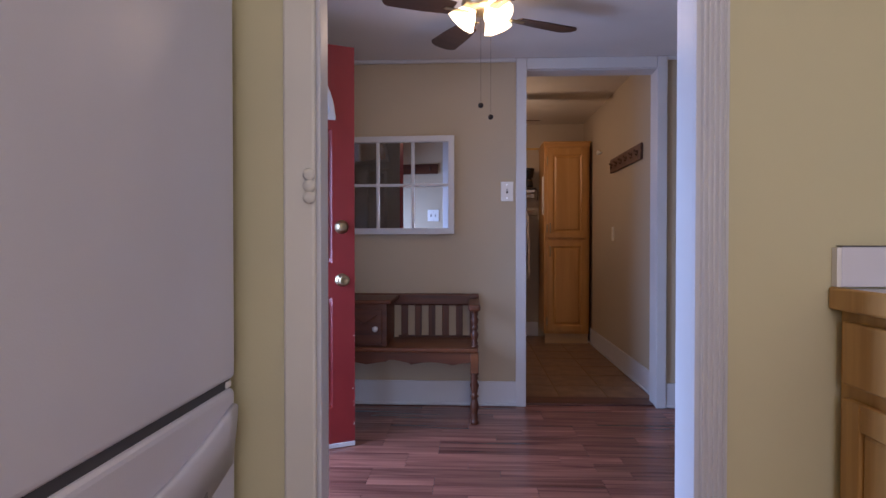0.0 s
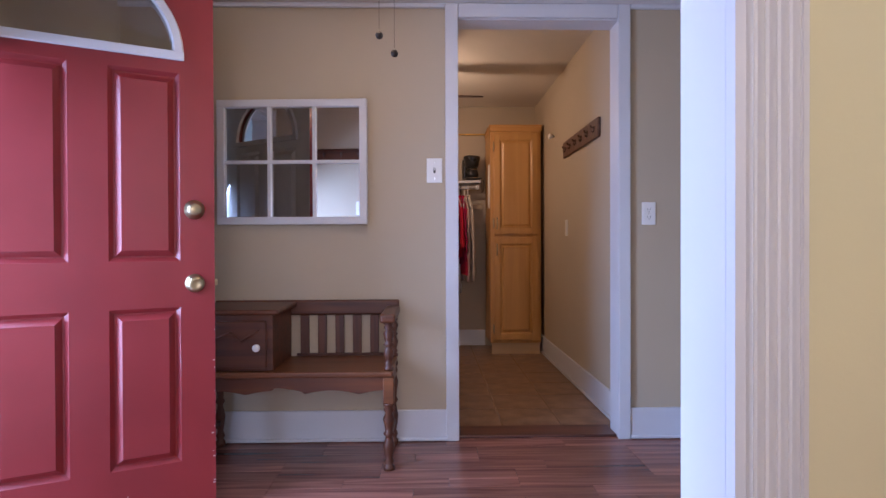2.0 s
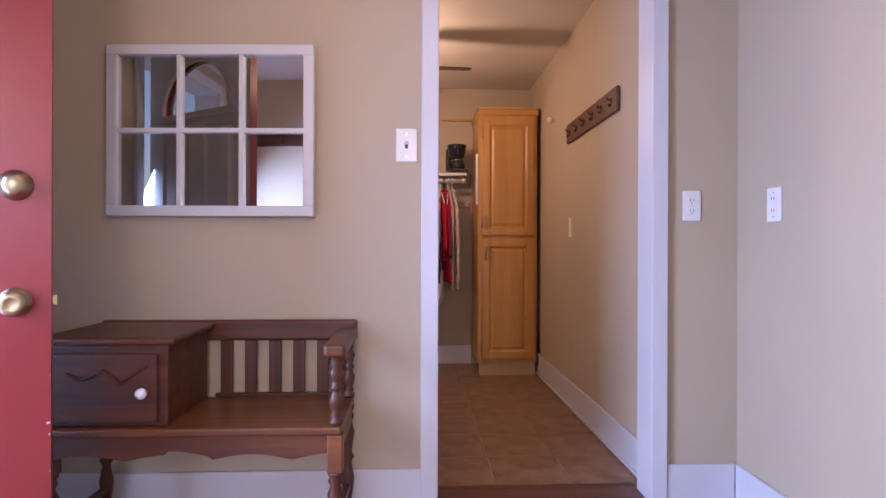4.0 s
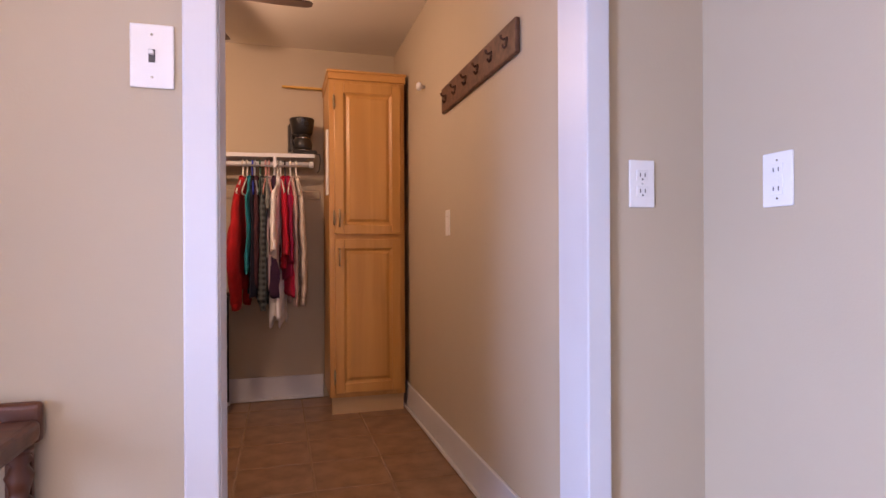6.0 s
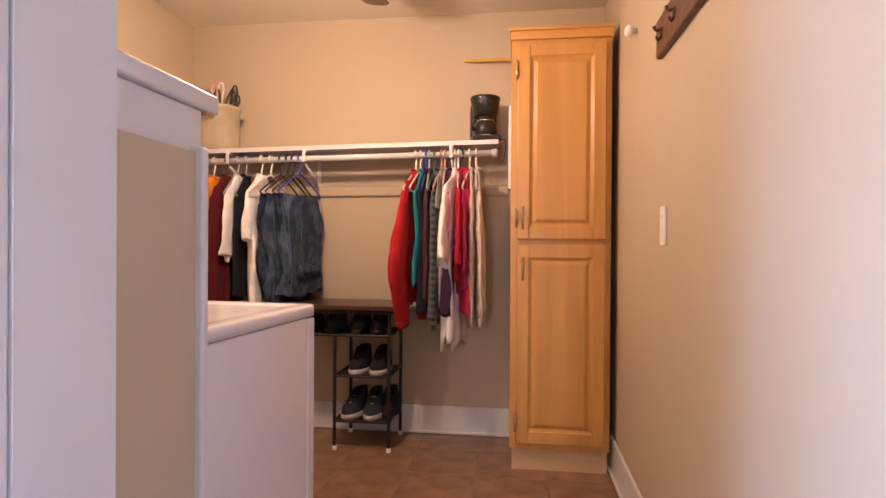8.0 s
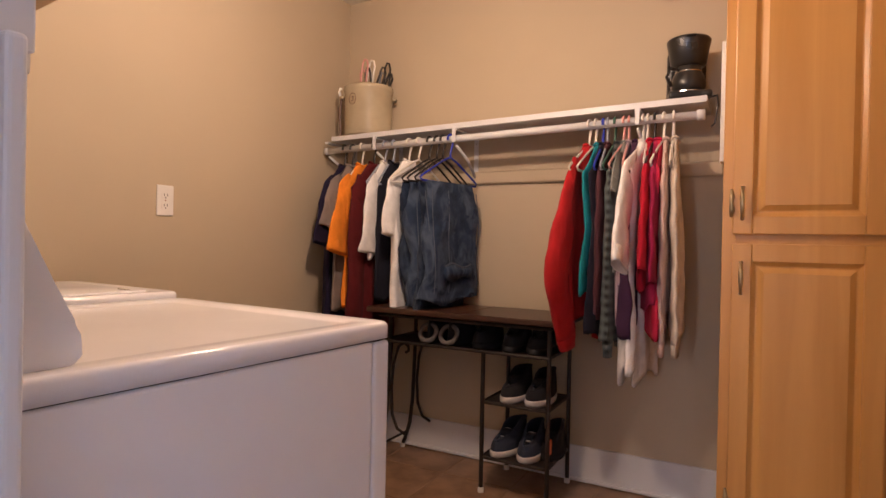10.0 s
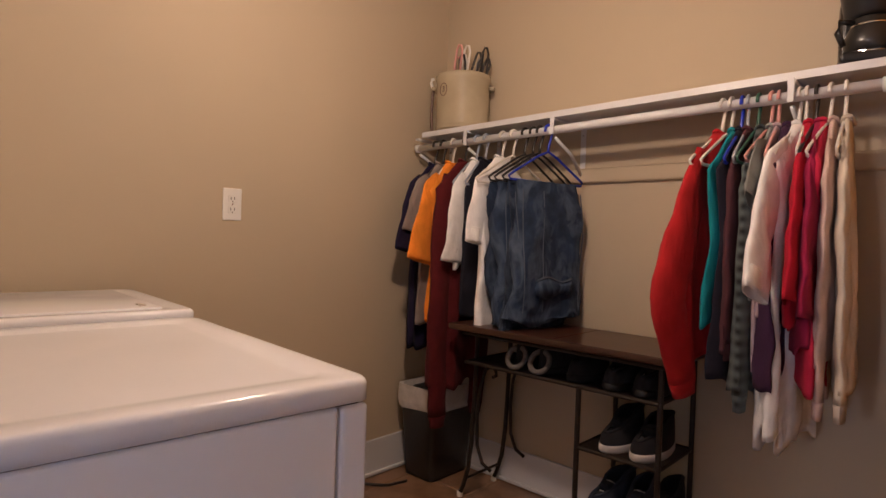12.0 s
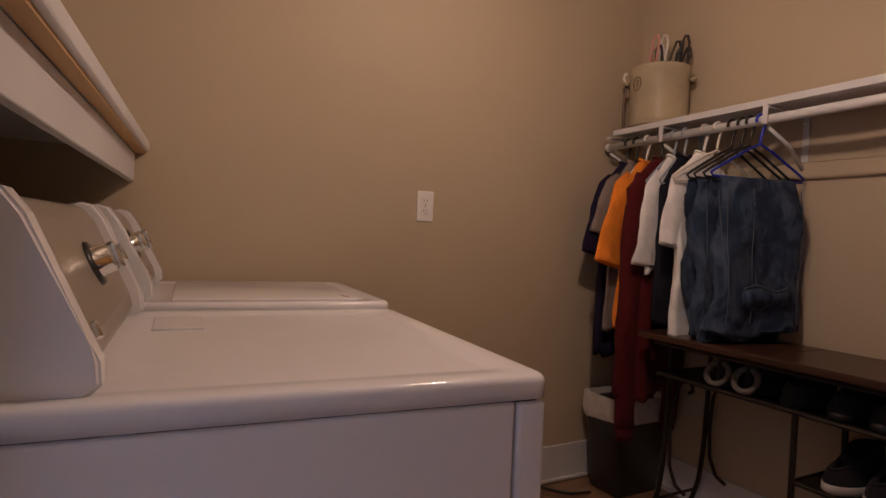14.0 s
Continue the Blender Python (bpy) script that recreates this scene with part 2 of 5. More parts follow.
M_MIRROR = bpy.data.materials.new("silvered_mirror")
M_MIRROR.use_nodes = True
_b = M_MIRROR.node_tree.nodes["Principled BSDF"]
_b.inputs["Base Color"].default_value = (0.70, 0.71, 0.72, 1)
_b.inputs["Metallic"].default_value, _b.inputs["Roughness"].default_value = 1.0, 0.01
M_GLASS = bpy.data.materials.new("window_glass")
M_GLASS.use_nodes = True
_b = M_GLASS.node_tree.nodes["Principled BSDF"]
_b.inputs["Base Color"].default_value = (0.86, 0.88, 0.90, 1)
_b.inputs["Transmission Weight"].default_value, _b.inputs["Roughness"].default_value, _b.inputs["IOR"].default_value = 1.0, 0.04, 1.45


# ---------- mesh helpers ----------
def part(name, bm, material, parent=None, label="", smooth=False):
    """Links a bmesh as one mesh object, under a thing or part if given."""
    me = bpy.data.meshes.new(name)
    bm.normal_update()
    bm.to_mesh(me)
    bm.free()
    for m in (material if isinstance(material, (list, tuple)) else [material]):
        me.materials.append(m)
    if smooth:
        for p in me.polygons:
            p.use_smooth = True
    ob = new(name, me)
    if parent is not None:
        ob.parent = parent
    if label:
        ob["label"] = label
    return ob


def thing(name, label, category, place=(0, 0, 0), turn=0.0, group="", kind=""):
    ob = new(name)
    ob.location = place
    ob.rotation_euler = (0, 0, radians(turn))
    ob.empty_display_size = 0.1
    return tagged(ob, label, category, group, kind)


def box(x0, x1, y0, y1, z0, z1, bevel=0.0, seg=2, bm=None, top=None):
    """A box between limits, edges rounded by bevel."""
    own = bmesh.new()
    bmesh.ops.create_cube(own, size=1)
    for v in own.verts:
        v.co = Vector(((x0 + x1) / 2 + v.co.x * (x1 - x0), (y0 + y1) / 2 + v.co.y * (y1 - y0), (z0 + z1) / 2 + v.co.z * (z1 - z0)))
    if bevel:
        bmesh.ops.bevel(own, geom=own.edges[:], offset=bevel, segments=seg, profile=0.5, affect='EDGES')
    if bm is None:
        return own
    me = bpy.data.meshes.new("tmp")
    own.to_mesh(me)
    own.free()
    bm.from_mesh(me)
    bpy.data.meshes.remove(me)
    return bm


def ring_skin(rings, closed=False, caps=True, bm=None):
    """Joins rings of points (all of one length) into a skin."""
    bm = bm or bmesh.new()
    rows = [[bm.verts.new(p) for p in r] for r in rings]
    n = len(rings[0])
    last = len(rows) if closed else len(rows) - 1
    for i in range(last):
        a, b = rows[i], rows[(i + 1) % len(rows)]
        for j in range(n):
            bm.faces.new((a[j], a[(j + 1) % n], b[(j + 1) % n], b[j]))
    if caps and not closed:
        bm.faces.new(rows[0][::-1])
        bm.faces.new(rows[-1])
    return bm


def tube(points, r, n=8, bm=None, closed=False, flat=1.0):
    """A round rod along points; r may be one radius or one per point."""
    pts = [Vector(p) for p in points]
    rings = []
    up = Vector((0.31, 0.22, 0.92))
    for i, p in enumerate(pts):
        a = pts[i - 1] if i > 0 or closed else p
        b = pts[(i + 1) % len(pts)] if i < len(pts) - 1 or closed else p
        d = (b - a).normalized()
        u = d.cross(up)
        if u.length < 0.15:
            u = d.cross(Vector((1, 0, 0.1)))
        u.normalize()
        w = d.cross(u)
        rad = r[i] if isinstance(r, (list, tuple)) else r
        rings.append([p + rad * (u * math.cos(2 * math.pi * k / n) + w * flat * math.sin(2 * math.pi * k / n)) for k in range(n)])
    return ring_skin(rings, closed, True, bm)


def lathe(profile, n=20, at=(0, 0, 0), bm=None, axis='z', square=0.0):
    """Turns a profile of (radius, height) about an upright (or y, x) axis."""
    rings = []
    for r, h in profile:
        ring = []
        for k in range(n):
            c, s = math.cos(2 * math.pi * k / n), math.sin(2 * math.pi * k / n)
            if axis == 'z':
                p = (at[0] + r * c, at[1] + r * s, at[2] + h)
            elif axis == 'y':
                p = (at[0] + r * c, at[1] + h, at[2] - r * s)
            else:
                p = (at[0] + h, at[1] + r * c, at[2] + r * s)
            ring.append(p)
        rings.append(ring)
    return ring_skin(rings, False, True, bm)


def setting(name, bm, material, label, category, smooth=False):
    return tagged(part(name, bm, material, None, "", smooth), label, category, "", "structure")


def slope_frame(x0, x1, z0, z1, y, depth, inset, bm=None, facing=-1):
    """A raised field panel on a wall-like face: sloped border up to a flat field. facing -1: towards -y."""
    bm = bm or bmesh.new()
    rings = []
    for off, d in ((0, 0), (inset * 0.35, -depth), (inset * 0.5, -depth), (inset, depth * 0.4)):
        rings.append([(x0 + off, y + facing * d, z0 + off), (x1 - off, y + facing * d, z0 + off), (x1 - off, y + facing * d, z1 - off), (x0 + off, y + facing * d, z1 - off)])
    rows = [[bm.verts.new(p) for p in r] for r in rings]
    for a, b in zip(rows, rows[1:]):
        for j in range(4):
            bm.faces.new((a[j], a[(j + 1) % 4], b[(j + 1) % 4], b[j]))
    bm.faces.new(rows[-1])
    return bm

# ---------- the setting ----------
ENTRY_Z, LAUN_Z, KIT_Z = 2.245, 2.38, 2.45
setting("wall_kitchen_left", box(-1.27, -0.169, 1.17, 1.250, 0, KIT_Z), [M_YELLOW], "pale yellow painted kitchen wall beside the refrigerator", "wall")
setting("wall_kitchen_right", box(0.77, 1.90, 1.02, 1.105, 0, KIT_Z), [M_YELLOW], "pale yellow painted kitchen wall above the counter end", "wall")
setting("wall_kitchen_header", box(-0.169, 0.77, 1.03, 1.30, 2.10, KIT_Z), [M_YELLOW], "painted header above the cased opening", "wall")
setting("wall_kitchen_west", box(-1.27, -1.13, -2.6, 1.17, 0, KIT_Z), [M_YELLOW], "pale yellow painted side wall of the kitchen", "wall")
bm = box(1.76, 1.90, -2.6, 1.02, 0, KIT_Z)
setting("wall_kitchen_east", bm, [M_YELLOW], "pale yellow painted side wall of the kitchen", "wall")
# opening left for the added window, out of view behind the camera
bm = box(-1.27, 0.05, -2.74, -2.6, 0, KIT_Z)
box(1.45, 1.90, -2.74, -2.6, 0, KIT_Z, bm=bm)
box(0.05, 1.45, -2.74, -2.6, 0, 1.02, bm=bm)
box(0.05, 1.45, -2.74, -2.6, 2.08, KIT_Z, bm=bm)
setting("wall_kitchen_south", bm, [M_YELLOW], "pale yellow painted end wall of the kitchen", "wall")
setting("ceiling_kitchen", box(-1.27, 1.90, -2.74, 1.30, KIT_Z, KIT_Z + 0.1), [M_CEIL], "white painted kitchen ceiling", "ceiling")
setting("floor_kitchen", box(-1.27, 1.90, -2.74, 1.02, -0.1, 0.0), [M_TILE], "plain brown kitchen floor", "floor")
# the entry side of the kitchen wall is painted in the entry's colour
setting("wall_entry_south_left", box(-1.12, -0.169, 1.252, 1.268, 0, ENTRY_Z), [M_TAN], "tan painted wall on the entry side", "wall")
setting("wall_entry_south_right", box(0.77, 1.775, 1.107, 1.125, 0, ENTRY_Z), [M_TAN], "tan painted wall on the entry side", "wall")
setting("wall_entry_east", box(1.775, 1.90, 1.107, 3.41, 0, ENTRY_Z), [M_TAN], "tan painted entry side wall in daylight", "wall")
bm = box(-1.27, -1.12, 1.252, 1.425, 0, ENTRY_Z)
box(-1.27, -1.12, 2.375, 3.41, 0, ENTRY_Z, bm=bm)
box(-1.27, -1.12, 1.425, 2.375, 2.09, ENTRY_Z, bm=bm)
setting("wall_entry_west", bm, [M_TAN], "tan painted entry wall with the front doorway", "wall")
setting("ceiling_entry", box(-1.27, 1.90, 1.30, 3.41, ENTRY_Z, ENTRY_Z + 0.1), [M_CEIL], "white painted entry ceiling", "ceiling")
setting("ceiling_entry_strip", box(-1.27, -0.169, 1.252, 1.30, ENTRY_Z, ENTRY_Z + 0.1), [M_CEIL], "white painted entry ceiling edge", "ceiling")
setting("ceiling_entry_strip", box(0.77, 1.90, 1.105, 1.30, ENTRY_Z, ENTRY_Z + 0.1), [M_CEIL], "white painted entry ceiling edge", "ceiling")
# wall between entry and laundry, with the doorway
bm = box(-1.27, 0.589, 3.41, 3.53, 0, 2.5)
box(1.441, 1.90, 3.41, 3.53, 0, 2.5, bm=bm)
box(0.589, 1.441, 3.41, 3.53, 2.18, 2.5, bm=bm)
setting("wall_north_entry", bm, [M_TAN], "tan painted wall with a doorway to the laundry", "wall")
setting("wall_laundry_east", box(1.504, 1.64, 3.53, 6.33, 0, LAUN_Z + 0.1), [M_TAN], "tan painted laundry side wall", "wall")
setting("wall_laundry_west", box(-1.06, -0.915, 3.53, 6.33, 0, LAUN_Z + 0.1), [M_TAN], "tan painted laundry wall behind the washer", "wall")
setting("wall_laundry_north", box(-0.915, 1.504, 6.19, 6.33, 0, LAUN_Z + 0.1), [M_TAN], "tan painted laundry wall behind the hanging rod", "wall")
setting("ceiling_laundry", box(-1.06, 1.64, 3.53, 6.33, LAUN_Z, LAUN_Z + 0.1), [M_CEIL_TAN], "cream painted laundry ceiling", "ceiling")
setting("ground", box(-60, 60, -60, 60, -0.35, -0.25), [M_GRASS], "grass ground outside the house", "ground")
setting("pavement", box(-4.2, -1.27, 0.8, 4.4, -0.25, -0.05, 0.01), [M_CEMENT], "grey concrete porch slab outside the door", "porch")


def board_run(name, x0, x1, y0, y1, sx, sy, h=0.185):
    bm = box(x0, x1, y0, y1, 0.003, h, 0.004, 2)
    ax0, ax1, ay0, ay1 = x0, x1, y0, y1
    if sx > 0: ax0, ax1 = x1, x1 + 0.014
    if sx < 0: ax0, ax1 = x0 - 0.014, x0
    if sy > 0: ay0, ay1 = y1, y1 + 0.014
    if sy < 0: ay0, ay1 = y0 - 0.014, y0
    box(ax0, ax1, ay0, ay1, 0.003, 0.020, 0.005, 2, bm=bm)
    return setting(name, bm, [M_TRIM], "white painted baseboard with a rounded shoe strip", "baseboard")


board_run("baseboard", -1.12, 0.543, 3.394, 3.408, 0, -1, 0.16)
board_run("baseboard", 1.488, 1.761, 3.394, 3.408, 0, -1, 0.16)
board_run("baseboard", 1.760, 1.774, 1.126, 3.394, -1, 0, 0.16)
board_run("baseboard", 1.488, 1.502, 3.55, 6.18, -1, 0, 0.160)
board_run("baseboard", -0.90, 1.00, 6.175, 6.189, 0, -1, 0.158)
board_run("baseboard", -0.914, -0.900, 4.62, 6.175, 1, 0, 0.165)

# casing and jamb of the laundry doorway
bm = box(0.533, 0.598, 3.386, 3.409, 0.0, 2.243, 0.004)
setting("trim", bm, [M_TRIM], "white painted flat door casing", "trim")
bm = box(1.424, 1.487, 3.386, 3.409, 0.0, 2.243, 0.004)
setting("trim", bm, [M_TRIM], "white painted flat door casing", "trim")
setting("trim", box(0.600, 1.422, 3.386, 3.409, 2.172, 2.243, 0.004), [M_TRIM], "white painted head casing under the ceiling", "trim")
bm = box(0.590, 0.600, 3.4105, 3.545, 0.0, 2.178)
box(1.430, 1.440, 3.4105, 3.545, 0.0, 2.178, bm=bm)
box(0.600, 1.430, 3.4105, 3.545, 2.168, 2.179, bm=bm)
setting("trim", bm, [M_TRIM], "white painted jamb lining of the laundry doorway", "trim")
setting("trim", box(1.442, 1.501, 3.532, 3.548, 0.0, 2.25, 0.003), [M_TRIM], "white painted casing on the laundry side", "trim")
setting("trim", box(0.53, 0.588, 3.532, 3.548, 0.0, 2.25, 0.003), [M_TRIM], "white painted casing on the laundry side", "trim")
setting("trim", box(-1.12, 0.531, 3.385, 3.409, 2.222, 2.244, 0.004), [M_TRIM], "narrow white moulding at the ceiling", "trim")
setting("trim", box(1.488, 1.774, 3.385, 3.409, 2.222, 2.244, 0.004), [M_TRIM], "narrow white moulding at the ceiling", "trim")
setting("threshold", box(0.602, 1.428, 3.43, 3.60, 0.0, 0.012, 0.004), [wood("threshold_wood", (0.07, 0.025, 0.018), (0.16, 0.06, 0.04), 0.35, 0, 1.0)], "dark wooden threshold strip in the doorway", "threshold")

# cased opening between kitchen and entry: fluted casing on one side, plain on the other
def fluted(x0, x1, y, z1, ridges=5):
    """Fluted board facing -y: round ridges with grooves between, run upright."""
    prof = [(x0, y + 0.022), (x0, y + 0.004), (x0 + 0.008, y)]
    w = (x1 - x0 - 0.016) / ridges
    for i in range(ridges):
        a = x0 + 0.008 + i * w
        for f in (0.12, 0.3, 0.5, 0.7, 0.88):
            prof.append((a + w * f, y + 0.007 * (1 - math.sin(math.pi * f)) ** 0.7 - 0.003))
    prof += [(x1 - 0.008, y), (x1, y + 0.004), (x1, y + 0.022)]
    return ring_skin([[(px, py, z) for px, py in prof] for z in (0.0, z1)])


setting("trim", fluted(0.752, 0.826, 0.997, 2.16), [M_TRIM], "white painted fluted door casing", "trim", False)
setting("trim", box(0.752, 0.768, 1.0195, 1.124, 0, 2.10), [M_TRIM], "white painted jamb of the cased opening", "trim")
setting("trim", box(-0.250, -0.164, 1.148, 1.169, 0, 2.16, 0.008, 3), [M_CREAM], "cream white painted casing with rounded edge", "trim")
setting("trim", box(-0.168, -0.155, 1.1705, 1.251, 0, 2.10, 0.003), [M_TRIM], "white painted jamb of the cased opening", "trim")
setting("trim", box(-0.26, -0.170, 1.2695, 1.286, 0, 2.16, 0.004), [M_TRIM], "white painted casing on the entry side", "trim")
bm = bmesh.new()
for z in (1.184, 1.214, 1.244):
    lathe([(0.0165, 0.0), (0.0165, -0.008), (0.012, -0.012), (0.002, -0.013)], 14, (-0.178, 1.1475, z), bm, 'y')
setting("trim_bumpers", bm, [M_CREAM], "three small round white bumpers on the casing", "bumper", True)

# front doorway frame
bm = box(-1.28, -1.115, 1.426, 1.441, 0, 2.10, 0.003)
box(-1.28, -1.115, 2.359, 2.374, 0, 2.10, 0.003, bm=bm)
box(-1.28, -1.115, 1.441, 2.359, 2.082, 2.10, 0.003, bm=bm)
setting("door_frame", bm, [M_TRIM], "white painted front door frame", "door frame")
bm = box(-1.119, -1.10, 1.355, 1.425, 0, 2.17, 0.003)
box(-1.119, -1.10, 2.375, 2.445, 0, 2.17, 0.003, bm=bm)
box(-1.119, -1.10, 1.425, 2.375, 2.101, 2.17, 0.003, bm=bm)
setting("trim", bm, [M_TRIM], "white painted casing round the front door", "trim")
setting("threshold", box(-1.28, -1.10, 1.442, 2.358, 0.0, 0.02, 0.004), [M_CHROME], "metal front door threshold", "threshold")


# ---------- red front door ----------
def front_door():
    W, H, T = 0.813, 2.065, 0.044
    d = thing("front_door", "red painted panelled front door standing open, chipped edge, half-round light", "door", (-0.363, 2.637, 0.008), 207.0)
    # local: x from free edge to hinge, local +y is the room face
    panels = []
    for x0, x1 in ((0.118, 0.347), (0.466, 0.695)):
        panels += [(x0, x1, 0.205, 0.775), (x0, x1, 0.945, 1.635)]
    fan_r, fan_z, fan_c = 0.295, 1.705, W / 2
    bm = bmesh.new()
    # front skin: stiles and rails as slabs around panels
    xs = [0, 0.118, 0.347, 0.466, 0.695, W]
    zs = [0, 0.205, 0.775, 0.945, 1.635, 1.70, 2.01, H]
    for i in range(5):
        for k in range(7):
            panel = i in (1, 3) and k in (1, 3)
            if panel or (k == 5 and 0 < i < 4):
                continue
            box(xs[i], xs[i + 1], -T, 0, zs[k], zs[k + 1], bm=bm)
    # slab round the half-round light
    n = 24
    bend = math.atan2(0.31, 0.2885)
    turns = sorted([math.pi * j / n for j in range(n + 1)] + [bend, math.pi - bend])
    arc = [(fan_c + 0.29 * math.cos(a), 1.70 + 0.29 * math.sin(a)) for a in turns]
    outer = []
    for px, pz in arc:
        dx, dz = px - fan_c, pz - 1.70
        s = min((0.2885) / abs(dx) if abs(dx) > 1e-6 else 9, 0.31 / dz if dz > 1e-6 else 9)
        s = max(s, 1.0)
        outer.append((fan_c + dx * s, 1.70 + dz * s))
    for y in (-T, 0):
        a = [bm.verts.new((p[0], y, p[1])) for p in arc]
        b = [bm.verts.new((p[0], y, p[1])) for p in outer]
        for j in range(len(arc) - 1):
            bm.faces.new((a[j], a[j + 1], b[j + 1], b[j]) if y == 0 else (a[j], b[j], b[j + 1], a[j + 1]))
    bmesh.ops.remove_doubles(bm, verts=bm.verts[:], dist=0.0005)
    for f in bm.faces:
        f.material_index = 1 if f.calc_center_median().y < -T + 0.001 else 0
    part("leaf", bm, [M_RED, M_DOORBACK], d, "red painted steel leaf, pale grey on its other face")
    for x0, x1, z0, z1 in panels:
        p = slope_frame(x0, x1, z0, z1, 0.0, 0.013, 0.040, facing=1)
        part("panel", p, M_RED, d)
        part("panel", slope_frame(x0, x1, z0, z1, -T, 0.013, 0.040, facing=-1), M_DOORBACK, d)
    # half-round light: frame and glass
    def halfring(r0, r1, y0, y1):
        rings = []
        for j in range(n + 1):
            c, s = math.cos(math.pi * j / n), math.sin(math.pi * j / n)
            rings.append([(fan_c + r0 * c, y0, 1.705 + r0 * s), (fan_c + r1 * c, y0, 1.705 + r1 * s), (fan_c + (r1 - 0.006) * c, y1, 1.705 + (r1 - 0.006) * s), (fan_c + (r0 + 0.006) * c, y1, 1.705 + (r0 + 0.006) * s)])
        b = ring_skin(rings)
        sgn = 1 if y1 > y0 else -1
        box(fan_c - r1, fan_c + r1, min(y0, y1), max(y0, y1), 1.680, 1.712, 0.003, bm=b)
        for j in range(5):
            lathe([(0.004, 0), (0.004, 0.002)], 8, (fan_c - 0.24 + 0.12 * j, y1 - (0.0 if sgn > 0 else 0.002), 1.696), b, 'y')
        return b
    part("light_frame", halfring(0.268, 0.305, 0.001, 0.016), M_TRIM, d, "white moulded frame with screw plugs")
    part("light_frame", halfring(0.268, 0.305, -T - 0.001, -T - 0.016), M_DOORBACK, d)
    g = bmesh.new()
    rows = [[g.verts.new((fan_c + 0.285 * math.cos(math.pi * j / n), y, 1.705 + 0.285 * math.sin(math.pi * j / n))) for j in range(n + 1)] for y in (-T / 2 - 0.003, -T / 2 + 0.003)]
    g.faces.new(rows[0]), g.faces.new(rows[1][::-1])
    for j in range(n + 1):
        g.faces.new((rows[0][j], rows[0][(j + 1) % (n + 1)], rows[1][(j + 1) % (n + 1)], rows[1][j]))
    gl = part("pane", g, M_GLASS, d, "half-round fanlight pane")
    gl.visible_shadow = False
    # white sweep, lock, knob, chips
    part("sweep", box(0, W, -T, 0.004, -0.005, 0.018, 0.002), M_TRIM, d, "white bottom sweep")
    b = lathe([(0.036, 0.0), (0.036, 0.006), (0.026, 0.012), (0.024, 0.026), (0.016, 0.030), (0.004, 0.031)], 20, (0.070, 0.0005, 1.135), axis='y')
    part("deadbolt", b, M_BRASS, d, "brass deadbolt turn", True)
    b = lathe([(0.034, 0.0), (0.034, 0.005), (0.018, 0.010), (0.012, 0.028), (0.020, 0.034), (0.029, 0.045), (0.028, 0.058), (0.018, 0.065), (0.012, 0.062), (0.003, 0.062)], 24, (0.070, 0.0005, 0.862), axis='y')
    part("knob", b, M_BRASS, d, "round brass door knob", True)
    part("latch", box(-0.012, 0.001, -0.030, -0.014, 0.850, 0.875, 0.002), M_BRASS, d)
    rnd = random.Random(5)
    c = bmesh.new()
    for _ in range(13):
        z = rnd.uniform(0.1, 0.85)
        s = rnd.uniform(0.0015, 0.0035)
        x = rnd.choice((0.001, 0.001, 0.006, rnd.uniform(0.15, 0.6)))
        if x > 0.1:
            z = rnd.uniform(0.05, 0.17)
        box(x, x + s * rnd.uniform(0.8, 3), 0.0002, 0.0012, z, z + s * 1.4, bm=c)
    part("paint_chip", c, M_CHIP, d, "bare chips in the paint")
    for z in (0.25, 1.05, 1.85):
        part("hinge", lathe([(0.008, 0), (0.008, 0.10)], 10, (W - 0.001, 0.006, z)), M_BRASS, d)
    return d


front_door()


# ---------- window-frame mirror on the entry wall ----------
def mirror():
    x0, x1, z0, z1, y = -0.628, 0.137, 1.115, 1.747, 3.396
    m = thing("mirror", "window-style wall mirror with white painted six-pane frame", "mirror", ((x0 + x1) / 2, y, z0), -3.0)
    w, h, f = (x1 - x0) / 2, z1 - z0, 0.038
    b = box(-w, w, -0.030, 0, 0, f, 0.003)
    box(-w, w, -0.030, 0, h - f, h, 0.003, bm=b)
    box(-w, -w + f, -0.0295, 0, f, h - f, 0.003, bm=b)
    box(w - f, w, -0.0295, 0, f, h - f, 0.003, bm=b)
    part("frame", b, M_TRIM, m, "white painted wooden frame")
    pw = (2 * w - 2 * f) / 3
    for i in (1, 2):
        part("muntin", box(-w + f + i * pw - 0.0085, -w + f + i * pw + 0.0085, -0.027, -0.006, f, h - f, 0.002), M_TRIM, m)
    part("muntin", box(-w + f, w - f, -0.0275, -0.006, h / 2 - 0.0085, h / 2 + 0.0085, 0.002), M_TRIM, m)
    for i in range(3):
        for k in range(2):
            a = -w + f + i * pw
            part("pane", box(a, a + pw, -0.010, -0.006, f + k * (h / 2 - f), f + (k + 1) * (h / 2 - f) + 0.0, 0.0), M_MIRROR, m, "silvered mirror pane")


mirror()


